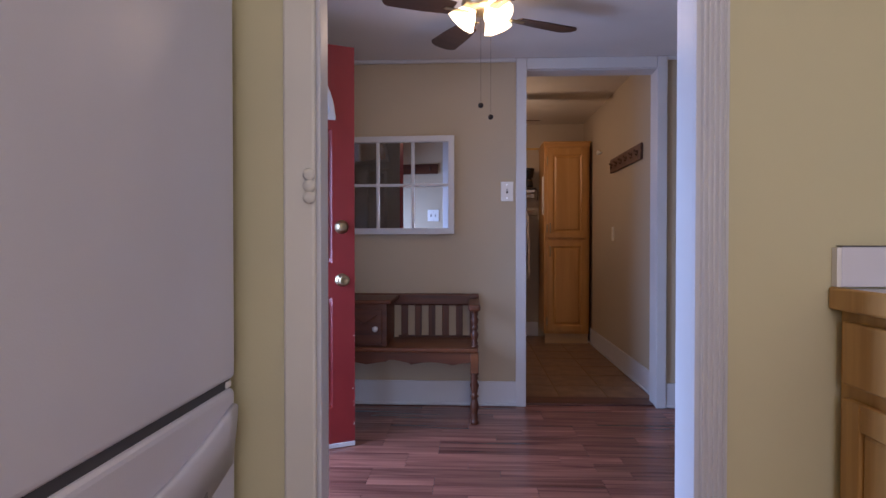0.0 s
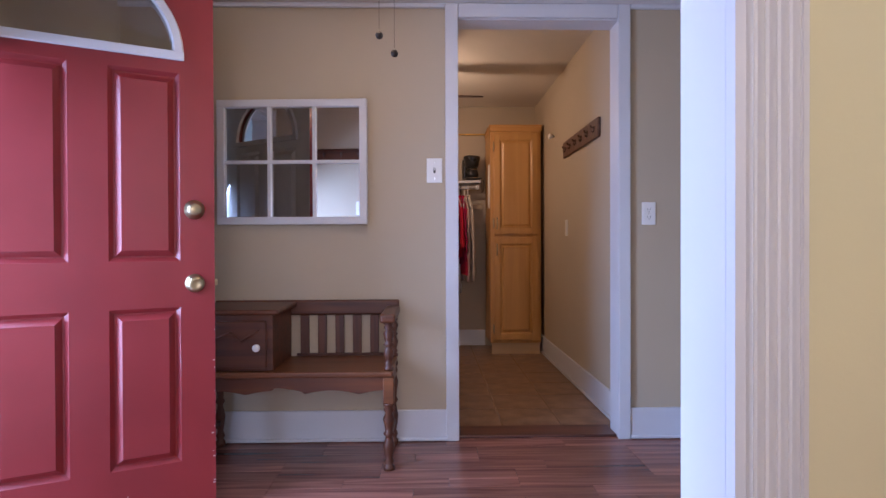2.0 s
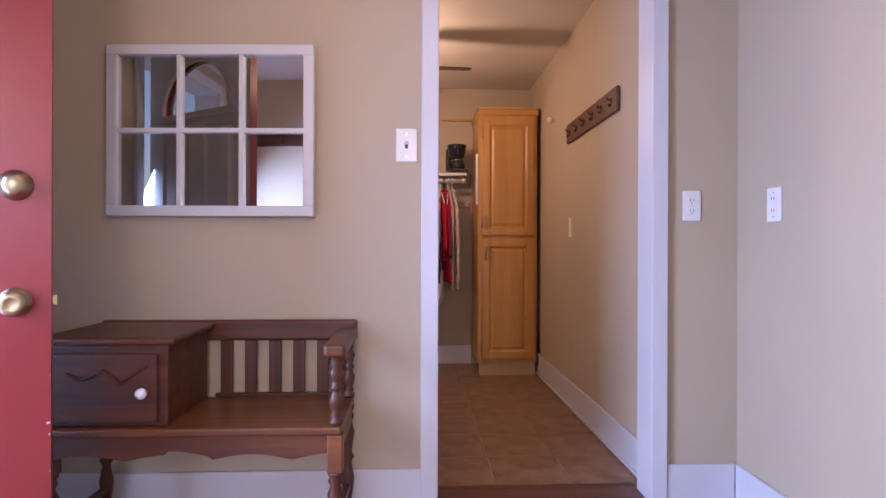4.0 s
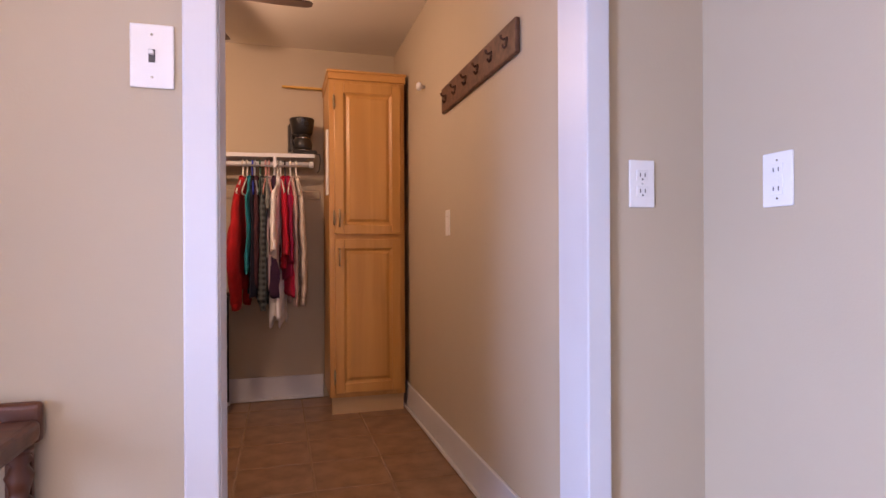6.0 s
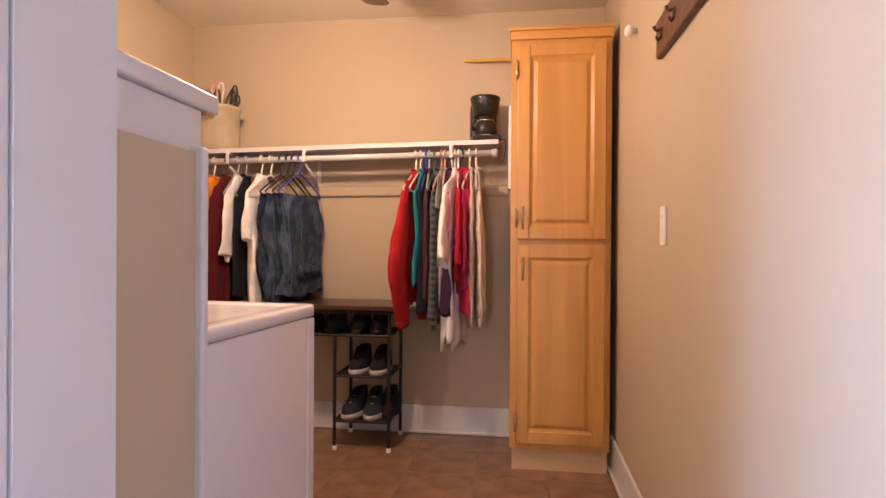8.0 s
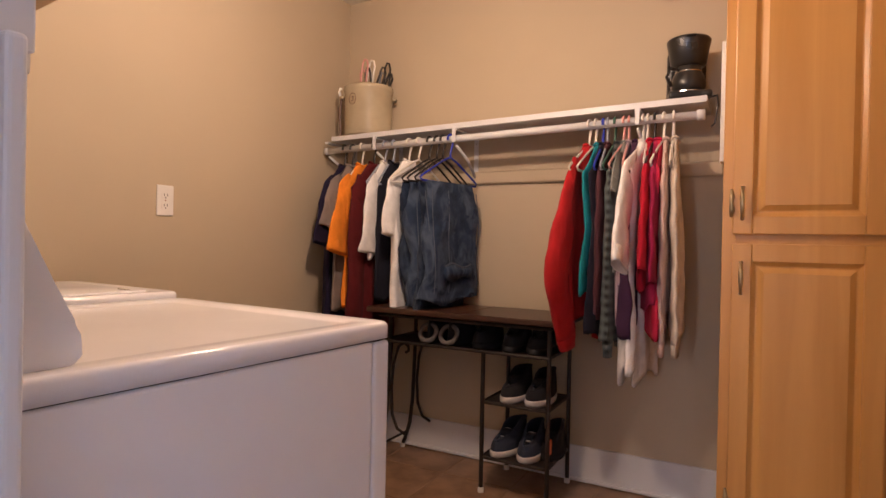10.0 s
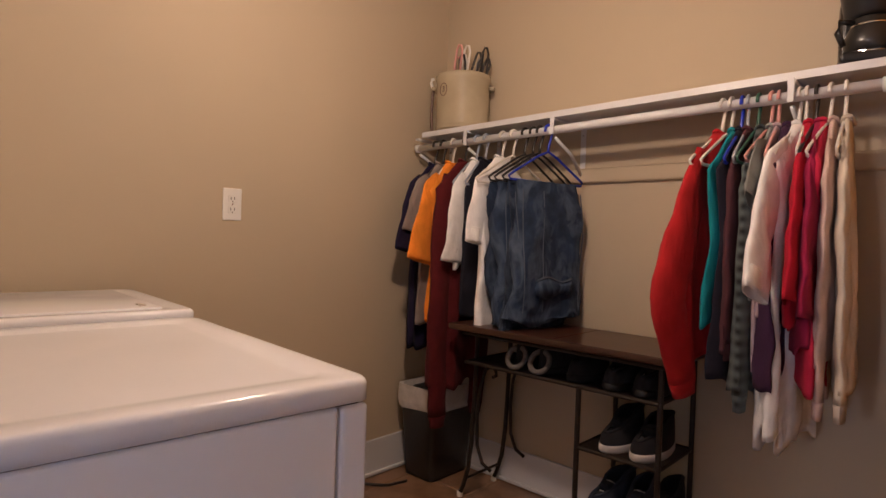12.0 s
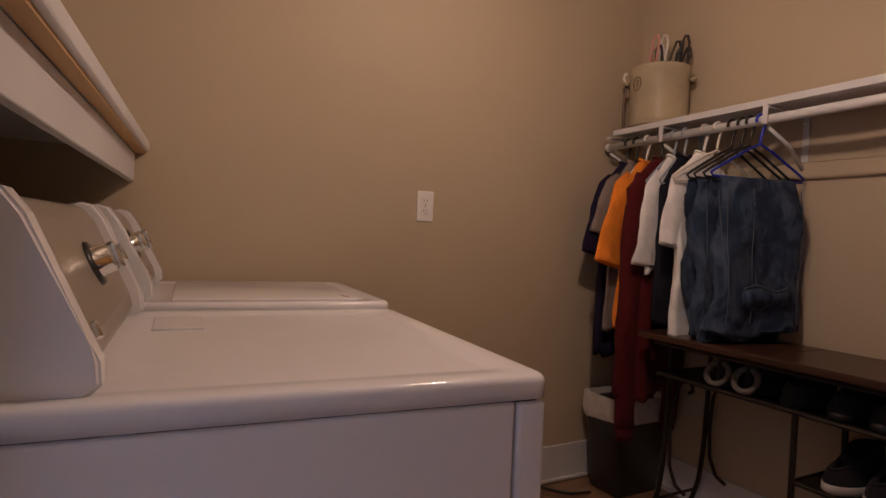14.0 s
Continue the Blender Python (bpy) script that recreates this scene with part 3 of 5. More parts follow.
# ---------- honey maple pantry cabinet ----------
def pantry():
    x0, x1, yf, yb, H = 1.006, 1.471, 5.705, 6.165, 2.10
    c = thing("pantry_cabinet", "tall honey maple pantry cabinet with two raised-panel doors", "cabinet", (x0, yf, 0))
    W, D = x1 - x0, yb - yf
    b = box(0, W, 0.02, D, 0.105, 2.045)
    part("body", b, M_OAK, c)
    fr = box(0.0, 0.040, 0.0, 0.0195, 0.105, 2.045, 0.002)
    box(W - 0.040, W, 0.0, 0.0195, 0.105, 2.045, 0.002, bm=fr)
    box(0.040, W - 0.040, 0.0, 0.0195, 0.105, 0.145, 0.001, bm=fr)
    box(0.040, W - 0.040, 0.0, 0.0195, 1.065, 1.115, 0.001, bm=fr)
    box(0.040, W - 0.040, 0.0, 0.0195, 1.99, 2.045, 0.001, bm=fr)
    part("face_frame", fr, M_OAK, c)
    part("toe_board", box(0.012, W - 0.008, 0.018, 0.035, 0.0, 0.1045, 0.001), M_TOE, c, "pale toe board")
    cr = box(-0.006, W + 0.006, -0.014, D, 2.045, 2.088, 0.004)
    box(-0.012, W + 0.012, -0.024, D, 2.086, 2.102, 0.005, bm=cr)
    part("crown", cr, M_OAKX, c, "flat crown moulding")
    for z0, z1, hz in ((0.135, 1.072, 0), (1.102, 2.022, 1)):
        x0l, x1l = 0.030, W - 0.026
        s = 0.058
        d = box(x0l, x0l + s, -0.020, -0.001, z0, z1, 0.004)
        box(x1l - s, x1l, -0.020, -0.001, z0, z1, 0.004, bm=d)
        box(x0l + s, x1l - s, -0.0195, -0.001, z0, z0 + s, 0.003, bm=d)
        box(x0l + s, x1l - s, -0.0195, -0.001, z1 - s, z1, 0.003, bm=d)
        door = part("door", d, M_OAK, c)
        part("panel", slope_frame(x0l + s, x1l - s, z0 + s, z1 - s, -0.014, 0.007, 0.034), M_OAK, door)
        # two brass hinges on the edge and a scrolled pull
        hy = (z1 - 0.12, z0 + 0.10) if hz else (z0 + 0.10,)
        for hh in hy:
            hb = tube([(x0l - 0.004, -0.022, hh - 0.045), (x0l - 0.002, -0.024, hh - 0.02), (x0l - 0.004, -0.026, hh), (x0l - 0.002, -0.024, hh + 0.02), (x0l - 0.004, -0.022, hh + 0.045)], [0.004, 0.008, 0.006, 0.008, 0.004], 8)
            part("hinge", hb, M_BRASS, door, "antique brass hinge", True)
        pz = z0 + 0.10 if hz else z1 - 0.11
        px = x0l + 0.028
        hb = tube([(px, -0.020, pz - 0.05), (px, -0.040, pz - 0.042), (px, -0.046, pz - 0.02), (px, -0.048, pz), (px, -0.046, pz + 0.02), (px, -0.040, pz + 0.042), (px, -0.020, pz + 0.05)], [0.006, 0.0045, 0.006, 0.0075, 0.006, 0.0045, 0.006], 8)
        part("pull", hb, M_BRASS, door, "antique brass pull", True)


pantry()


# ---------- dryer and washer ----------
def dial_ring(r):
    return lathe([(r, 0.0), (r, 0.005), (r * 0.92, 0.010), (r * 0.6, 0.011), (0.002, 0.011)], 24)


MACHINE_TURN = -4.5


def machine(name, label, corner, W, D, H, washer):
    """corner: the front corner nearest the room; the machine stands turned a little off the wall."""
    a = radians(MACHINE_TURN)
    ox = corner[0] - (W * math.cos(a) - D * math.sin(a))
    oy = corner[1] - (W * math.sin(a) + D * math.cos(a))
    m = thing(name, label, name, (ox, oy, 0), MACHINE_TURN)
    b = box(0.004, W - 0.004, 0.02, D - 0.052, 0.02, H - 0.037, 0.006, 3)
    part("cabinet", b, M_ENAMEL, m, "white enamel cabinet")
    part("front_panel", box(0.004, W - 0.004, D - 0.048, D, 0.03, H - 0.038, 0.008, 3), M_ENAMEL, m)
    part("gap", box(0.010, W - 0.010, 0.03, D - 0.016, H - 0.038, H - 0.033), M_GREYLINE, m)
    # top: slab with rounded edges and shallow recessed centre
    t = bmesh.new()
    def rr(inset, z, r):
        pts = []
        for cx, cy, a0 in ((W - inset - r, D + 0.004 - inset - r, 0), (inset + r, D + 0.004 - inset - r, 90), (inset + r, inset + r, 180), (W - inset - r, inset + r, 270)):
            for k in range(7):
                a = radians(a0 + 15 * k)
                pts.append((cx + r * math.cos(a), cy + r * math.sin(a), z))
        return pts
    rings = [rr(0.0, H - 0.033, 0.026), rr(0.0, H - 0.009, 0.026), rr(0.002, H - 0.004, 0.026), rr(0.005, H - 0.001, 0.026), rr(0.010, H, 0.026), rr(0.050, H - 0.001, 0.030), rr(0.058, H - 0.004, 0.028), rr(0.075, H - 0.0045, 0.024)]
    ring_skin(rings, bm=t)
    part("top", t, M_ENAMEL, m, "glossy white enamel top", True)
    # console
    zb, zt = H, 1.112
    prof = [(0.030, zb - 0.02), (0.092, zb - 0.004), (0.102, zb + 0.02), (0.096, zb + 0.044), (0.028, zt - 0.026), (0.006, zt - 0.002), (-0.004, zt + 0.002), (-0.02, zt - 0.006), (-0.02, zb - 0.02)]
    part("console", ring_skin([[(x, y, z) for y, z in prof] for x in (0.050, W - 0.070)]), M_CONSOLE, m, "beige metal control panel")
    for xx in (0.018, W - 0.082):
        cap = [(0.016, zb - 0.018), (0.104, zb - 0.008), (0.122, zb + 0.010), (0.120, zb + 0.036), (0.110, zb + 0.056), (0.046, zt - 0.020), (0.026, zt + 0.006), (0.004, zt + 0.012), (-0.024, zt + 0.004), (-0.024, zb - 0.018)]
        eb = ring_skin([[(x, y, z) for y, z in cap] for x in (xx, xx + 0.008, xx + 0.032, xx + 0.042)])
        rim = [e for e in eb.edges if abs(e.verts[0].co.x - e.verts[1].co.x) < 1e-5 and e.is_manifold]
        bmesh.ops.bevel(eb, geom=rim, offset=0.005, segments=3, affect='EDGES')
        part("end_cap", eb, M_ENAMEL, m, "rounded white console end cap")
    nrm = Vector((0, 0.9, 0.42)).normalized()
    def dial(x, z, y, r, h):
        bm = bmesh.new()
        prof = [(r * 1.25, 0.0), (r * 1.25, 0.006), (r, 0.008), (r * 0.94, h), (r * 0.7, h + 0.004), (0.002, h + 0.004)]
        lathe(prof, 22, (0, 0, 0), bm)
        box(-0.004, 0.004, -r * 0.9, r * 0.9, h, h + 0.014, 0.003, bm=bm)
        rot = nrm.to_track_quat('Z', 'Y').to_matrix().to_4x4()
        bm.transform(Matrix.Translation((x, y, z)) @ rot)
        return bm
    xs = (0.34, 0.44) if washer else (0.31, 0.23, 0.15)
    for i, x in enumerate(xs):
        big = i == 0
        knob = part("dial", dial(x, zb + 0.120, 0.056, 0.027 if big else 0.020, 0.034 if big else 0.026), M_CHROME, m, "ribbed silver control dial", True)
        ring = dial_ring(0.040 if big else 0.029)
        ring.transform(Matrix.Translation((x, 0.057, zb + 0.120)) @ nrm.to_track_quat('Z', 'Y').to_matrix().to_4x4())
        part("dial_ring", ring, M_BLACK, knob, "black ring behind the dial", True)
    part("button", dial(W - 0.13, zb + 0.05, 0.085, 0.013, 0.012), M_CHROME, m, "round push button", True)
    if washer:
        lid = box(0.055, W - 0.055, 0.16, D - 0.06, H - 0.006, H + 0.003, 0.0025, 3)
        part("lid", lid, M_ENAMEL, m, "white washer lid", True)
        part("lid_catch", box(W - 0.13, W - 0.09, D - 0.10, D - 0.085, H + 0.0025, H + 0.006, 0.002), M_CONSOLE, m)
    else:
        part("lint_door", box(0.10, 0.25, 0.148, 0.238, H - 0.006, H + 0.0006, 0.0015), M_ENAMEL, m, "white lint screen flap")
        part("door", box(0.10, W - 0.10, D - 0.001, D + 0.014, 0.28, 0.74, 0.012, 3), M_ENAMEL, m, "white dryer door")
    for fx in (0.05, W - 0.05):
        for fy in (0.06, D - 0.06):
            part("foot", lathe([(0.02, 0.0), (0.02, 0.012), (0.012, 0.022)], 10, (fx, fy, 0)), M_BLACK, m)


machine("dryer", "white enamel clothes dryer with silver dials", (0.455, 4.590), 0.735, 0.69, 0.892, False)
machine("washer", "white enamel top-loading washer beside the dryer", (-0.284, 4.652), 0.575, 0.68, 0.908, True)


# ---------- ledge behind the machines ----------
def ledge():
    l = thing("wall_ledge", "white painted ledge over machine plumbing, tan end panel", "ledge", (0, 3.532, 0))
    Y = 0.36
    part("end_panel", box(0.470, 0.500, 0.02, Y - 0.020, 0.0, 1.225), M_TAN, l, "tan painted end panel")
    part("corner_trim", box(0.468, 0.514, Y - 0.020, Y, 0.0, 1.235, 0.006, 3), M_TRIM, l, "white corner trim")
    part("corner_trim", box(0.472, 0.512, 0.021, 0.045, 0.0, 1.225, 0.003), M_TRIM, l)
    part("end_apron", box(0.462, 0.488, 0.021, Y + 0.018, 1.226, 1.305, 0.003), M_TRIM, l, "white apron board")
    def splay(bm):
        # the ledge deepens towards the far wall
        for v in bm.verts:
            if v.co.y > 0.2:
                v.co.y += 0.097 * (0.51 - v.co.x)
        return bm
    part("front_apron", splay(box(-0.912, 0.461, Y + 0.002, Y + 0.022, 1.212, 1.298, 0.003)), M_TRIM, l, "white apron board")
    part("cap", splay(box(-0.912, 0.498, 0.021, Y + 0.060, 1.306, 1.340, 0.006, 3)), M_TRIM, l, "white painted cap board")
    part("cap_underside", splay(box(-0.912, 0.492, Y + 0.023, Y + 0.050, 1.299, 1.3055)), M_RAWWOOD, l, "bare wood underside strip")


ledge()


# ---------- shelf, rod, brackets ----------
def shelf_rise(x):
    """The long shelf sags a little towards the far corner."""
    return 0.0158 * (x - 0.24)


def tilt_x(bm):
    for v in bm.verts:
        v.co.z += shelf_rise(v.co.x)
    return bm


shelf_ob = tagged(part("wall_shelf", tilt_x(box(-0.832, 0.935, 5.948, 6.188, 1.590, 1.612, 0.002)), M_TRIM), "long white painted closet shelf on brackets", "shelf")
part("front_band", tilt_x(box(-0.832, 0.935, 5.9445, 5.9475, 1.589, 1.613, 0.001)), M_TRIM, shelf_ob, "white painted front edge band")
rod_bm = tube([(-0.885, 5.972, 1.528), (0.925, 5.972, 1.558)], 0.0165, 14)
rod = tagged(part("closet_rod", rod_bm, M_TRIM, None, "", True), "white painted wooden closet rod with clothes", "closet rod")
part("end_cap", tube([(0.900, 5.972, 1.5576), (0.928, 5.972, 1.558)], 0.021, 14), M_TRIM, rod, "white plastic end cap", True)
part("end_cap", tube([(-0.888, 5.972, 1.528), (-0.870, 5.972, 1.5282)], 0.0195, 14), M_TRIM, rod, "white plastic end cap", True)


def bracket(x, group="shelf brackets", hooked=True):
    b = thing("shelf_bracket", "white metal shelf and rod bracket", "bracket", (x, 6.189, 1.365 + shelf_rise(x)), group=group)
    part("wall_leg", box(-0.012, 0.012, -0.005, 0.0, 0.0, 0.224, 0.002), M_TRIM, b)
    part("shelf_arm", box(-0.012, 0.012, -0.245, -0.006, 0.214, 0.2245, 0.002), M_TRIM, b)
    part("brace", tube([(0, -0.006, 0.02), (0, -0.10, 0.10), (0, -0.222, 0.150)], 0.007, 8), M_TRIM, b, "", True)
    if hooked:
        part("hook", box(-0.009, 0.009, -0.251, -0.246, 0.160, 0.230, 0.002), M_TRIM, b, "white hook round the rod")
    for z in (0.02, 0.19):
        part("screw", lathe([(0.005, 0), (0.004, -0.003)], 8, (0, -0.0055, z), axis='y'), M_CHROME, b)
    return b


br = bracket(-0.118)
bracket(-0.862, hooked=False)
for x in (-0.560, 0.688):
    copy_thing(br, Matrix.Translation((x, 6.189, 1.365 + shelf_rise(x))))
setting("wall_rail", box(-0.90, 0.985, 6.173, 6.189, 1.350, 1.412, 0.012, 4), [M_TAN], "tan painted backing rail under the shelf", "trim")

setting("floor_entry", box(-1.12, 1.775, 1.02, 3.44, -0.1, -0.006), [M_GREYLINE], "dark cherry laminate plank floor", "floor")
setting("floor_laundry", box(-0.915, 1.504, 3.44, 6.19, -0.1, -0.0015), [M_GROUT], "brown ceramic tile floor with grout", "floor")
# window frame added out of view, so the kitchen fill light has an opening
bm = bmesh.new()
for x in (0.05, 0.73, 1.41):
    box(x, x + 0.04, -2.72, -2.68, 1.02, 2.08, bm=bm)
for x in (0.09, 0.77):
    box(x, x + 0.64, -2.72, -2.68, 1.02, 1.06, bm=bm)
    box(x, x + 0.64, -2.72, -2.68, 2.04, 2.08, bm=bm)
setting("added_window", bm, [M_TRIM], "white framed kitchen window, unseen, added for the daylight fill", "window")


# ---------- telephone bench ----------
def turned(x, y, z0, z1, r, name, parent):
    """Turned leg or post: blocks at the ends, beads and vases between."""
    h = z1 - z0
    prof = [(r, 0), (r, 0.06 * h), (r * 0.62, 0.08 * h), (r * 0.95, 0.13 * h), (r * 0.6, 0.18 * h), (r * 0.85, 0.25 * h), (r * 1.05, 0.36 * h), (r * 0.7, 0.46 * h), (r * 0.6, 0.50 * h), (r * 1.05, 0.54 * h), (r * 0.65, 0.58 * h), (r * 0.8, 0.66 * h), (r * 1.08, 0.76 * h), (r * 0.62, 0.85 * h), (r * 0.98, 0.90 * h), (r * 0.7, 0.94 * h), (r, 0.97 * h), (r, h)]
    return part(name, lathe(prof, 14, (x, y, z0)), M_BENCHZ, parent, "", True)


def bench():
    b = thing("telephone_bench", "dark-stained wooden telephone bench with drawer box and slatted back", "bench", (-0.166, 3.02, 0))
    # local x from -0.47 to 0.46, y 0 front to 0.36 back
    L, R, F, B = -0.47, 0.46, -0.005, 0.365
    part("seat", box(L, R - 0.01, -0.025, B - 0.005, 0.420, 0.447, 0.008, 3), M_SEAT, b, "lighter reddish brown seat")
    # scalloped apron
    n = 60
    low = []
    for i in range(n + 1):
        u = i / n
        x = L + 0.015 + (R - L - 0.05) * u
        dip = 0.018 * abs(math.sin(u * math.pi * 3.5)) + (0.012 if 0.42 < u < 0.58 else 0.0)
        low.append((x, 0.345 + dip))
    ap = bmesh.new()
    f0 = [ap.verts.new((x, F - 0.008, z)) for x, z in low] 
    f1 = [ap.verts.new((x, F - 0.008, 0.419)) for x, z in low]
    g0 = [ap.verts.new((x, F + 0.012, z)) for x, z in low]
    g1 = [ap.verts.new((x, F + 0.012, 0.419)) for x, z in low]
    for i in range(n):
        ap.faces.new((f0[i], f0[i + 1], f1[i + 1], f1[i]))
        ap.faces.new((g0[i + 1], g0[i], g1[i], g1[i + 1]))
        ap.faces.new((g0[i], g0[i + 1], f0[i + 1], f0[i]))
        ap.faces.new((f1[i], f1[i + 1], g1[i + 1], g1[i]))
    part("apron", ap, M_BENCH, b, "scalloped front apron")
    part("side_apron", box(R - 0.035, R - 0.015, F + 0.03, B - 0.03, 0.352, 0.419, 0.003), M_BENCH, b)
    for x in (L + 0.03, R - 0.030):
        for y in (F + 0.012, B - 0.03):
            if y < 0.2:
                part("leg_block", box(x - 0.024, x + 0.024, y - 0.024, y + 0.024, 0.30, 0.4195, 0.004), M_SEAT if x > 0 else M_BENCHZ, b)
                turned(x, y, 0.0, 0.30, 0.025, "leg", b)
            else:
                turned(x, y, 0.0, 0.4195, 0.023, "leg", b)
    # arm side: posts and arm
    turned(R - 0.030, F + 0.012, 0.4475, 0.662, 0.023, "arm_post", b)
    turned(R - 0.028, B - 0.028, 0.4475, 0.655, 0.022, "back_post", b)
    part("arm", box(R - 0.066, R + 0.004, -0.040, B - 0.018, 0.663, 0.703, 0.012, 3), M_BENCH, b, "flat armrest")
    # back: top rail and slats
    part("top_rail", box(L, R, B - 0.015, B + 0.010, 0.655, 0.731, 0.010, 3), M_BENCH, b)
    part("bottom_rail", box(-0.06, R - 0.05, B - 0.012, B + 0.004, 0.4475, 0.460, 0.002), M_BENCH, b)
    for i in range(6):
        x = -0.020 + i * 0.0885
        part("slat", box(x - 0.022, x + 0.022, B - 0.008, B + 0.003, 0.4605, 0.654, 0.002), M_BENCHZ, b)
    # drawer box
    bx0, bx1 = L, -0.085
    d = part("drawer_box", box(bx0 + 0.012, bx1, 0.006, B - 0.017, 0.4475, 0.700, 0.004), M_BENCH, b)
    part("box_top", box(bx0 - 0.004, bx1 + 0.030, -0.024, B - 0.016, 0.7005, 0.724, 0.010, 3), M_BENCH, b, "overhanging table top")
    fr = box(bx0 + 0.020, bx1 - 0.028, -0.010, 0.0055, 0.462, 0.672, 0.004)
    front = part("drawer_front", fr, M_BENCH, d)
    carve = tube([(-0.38, -0.011, 0.615), (-0.33, -0.015, 0.597), (-0.27, -0.016, 0.622), (-0.22, -0.016, 0.585), (-0.17, -0.014, 0.618), (-0.14, -0.011, 0.635)], [0.002, 0.005, 0.006, 0.006, 0.005, 0.002], 8)
    part("carving", carve, M_BENCH, front, "carved leaf scroll", True)
    part("knob", lathe([(0.007, 0), (0.007, -0.008), (0.016, -0.014), (0.017, -0.022), (0.010, -0.027), (0.002, -0.027)], 16, (-0.150, -0.0105, 0.556), axis='y'), M_PLATE, front, "white porcelain knob", True)
    part("stretcher", box(L + 0.02, L + 0.04, F + 0.02, B - 0.04, 0.11, 0.135, 0.004), M_BENCH, b)
    part("stretcher", box(R - 0.04, R - 0.02, F + 0.02, B - 0.04, 0.11, 0.135, 0.004), M_BENCH, b)
    return b


bench()


# ---------- ceiling fans ----------
def fan(x, y, zc, label, turn, lit_glass, radius=0.56, drop=0.0, blades=5):
    f = thing("ceiling_fan", label, "ceiling fan", (x, y, zc), turn)
    part("canopy", lathe([(0.075, 0), (0.075, -0.02), (0.055, -0.035 - drop), (0.105, -0.045 - drop), (0.115, -0.070 - drop), (0.100, -0.095 - drop), (0.05, -0.105 - drop), (0.01, -0.105 - drop)], 28), M_TRIM if not lit_glass else M_BRASS, f, "metal motor housing", True)
    zb = -0.118 - drop
    for k in range(blades):
        a = radians(360 / blades * k)
        m = Matrix.Rotation(a, 4, 'Z')
        bl = bmesh.new()
        out = [(0.17, -0.045), (0.30, -0.062), (0.46, -0.070), (radius - 0.02, -0.060), (radius, -0.03), (radius, 0.03), (radius - 0.02, 0.060), (0.46, 0.070), (0.30, 0.062), (0.17, 0.045)]
        rings = [[(px, py, z + py * 0.18) for px, py in out] for z in (-0.003, 0.003)]
        ring_skin(rings, bm=bl)
        bl.transform(m @ Matrix.Translation((0, 0, zb)))
        part("blade", bl, M_BLADE, f, "dark brown wooden blade")
        ir = box(0.09, 0.21, -0.014, 0.014, zb - 0.008, zb - 0.0035, 0.002)
        ir.transform(m)
        part("blade_iron", ir, M_BRASS, f)
    zl = zb + (0.045 if lit_glass else 0.012)
    part("light_plate", lathe([(0.055, 0), (0.06, -0.015), (0.03, -0.03), (0.005, -0.032)], 20, (0, 0, zl)), M_BRASS, f, "", True)
    for k in range(3 if lit_glass else 2):
        a = radians((120 if lit_glass else 180) * k + 30)
        g = bmesh.new()
        if lit_glass:
            prof = [(0.022, 0.0), (0.030, -0.014), (0.048, -0.040), (0.062, -0.075), (0.070, -0.088), (0.066, -0.088), (0.058, -0.075), (0.044, -0.040), (0.026, -0.014), (0.018, -0.001)]
            n = 24
            rings = []
            for r, h in prof:
                rings.append([((r * (1 + (0.05 * math.cos(8 * 2 * math.pi * j / n) if h < -0.05 else 0))) * math.cos(2 * math.pi * j / n), r * math.sin(2 * math.pi * j / n), h) for j in range(n)])
            ring_skin(rings, caps=False, bm=g)
            g.transform(Matrix.Rotation(a, 4, 'Z') @ Matrix.Translation((0.062, 0, zl - 0.012)) @ Matrix.Rotation(radians(-38), 4, 'Y'))
            part("glass_shade", g, M_GLASSLAMP, f, "lit frosted tulip shade", True)
        else:
            lathe([(0.012, 0), (0.014, -0.02), (0.028, -0.045), (0.030, -0.060), (0.020, -0.078), (0.004, -0.084)], 16, (0, 0, 0), g)
            g.transform(Matrix.Rotation(a, 4, 'Z') @ Matrix.Translation((0.05, 0, zl - 0.01)) @ Matrix.Rotation(radians(-50), 4, 'Y'))
            part("bulb", g, M_BULB, f, "lit warm bulb", True)
    return f, zl


FAN, zl = fan(0.31, 2.365, ENTRY_Z - 0.001, "dark-bladed entry ceiling fan with lit tulip shades", 28, True, 0.50, 0.0, 4)
for px, py, pz, nm in ((-0.030, -0.008, 1.700, "pull_chain"), (0.032, 0.008, 1.655, "pull_chain")):
    ch = part(nm, tube([(px, py, zl - 0.02), (px, py, pz - ENTRY_Z + 0.02)], 0.0007, 6), M_IRON, FAN, "thin pull chain")
    part("fob", lathe([(0.002, -0.006), (0.012, -0.004), (0.013, 0.0), (0.012, 0.004), (0.002, 0.006)], 14, (px, py, pz - ENTRY_Z), axis='y'), M_IRON, ch, "dark round pull fob", True)
FAN2, zl2 = fan(0.25, 4.90, LAUN_Z - 0.001, "dark-bladed laundry ceiling fan with bare bulbs", 3, False, 0.62, 0.10)
ch = part("pull_chain", tube([(0.01, -0.03, zl2 - 0.02), (0.01, -0.03, -0.40)], 0.0008, 6), M_BRASS, FAN2, "thin pull chain")
part("fob", lathe([(0.003, 0.0), (0.007, -0.006), (0.008, -0.02), (0.003, -0.028)], 12, (0.01, -0.03, -0.40)), M_PLATE, ch, "white pull fob", True)


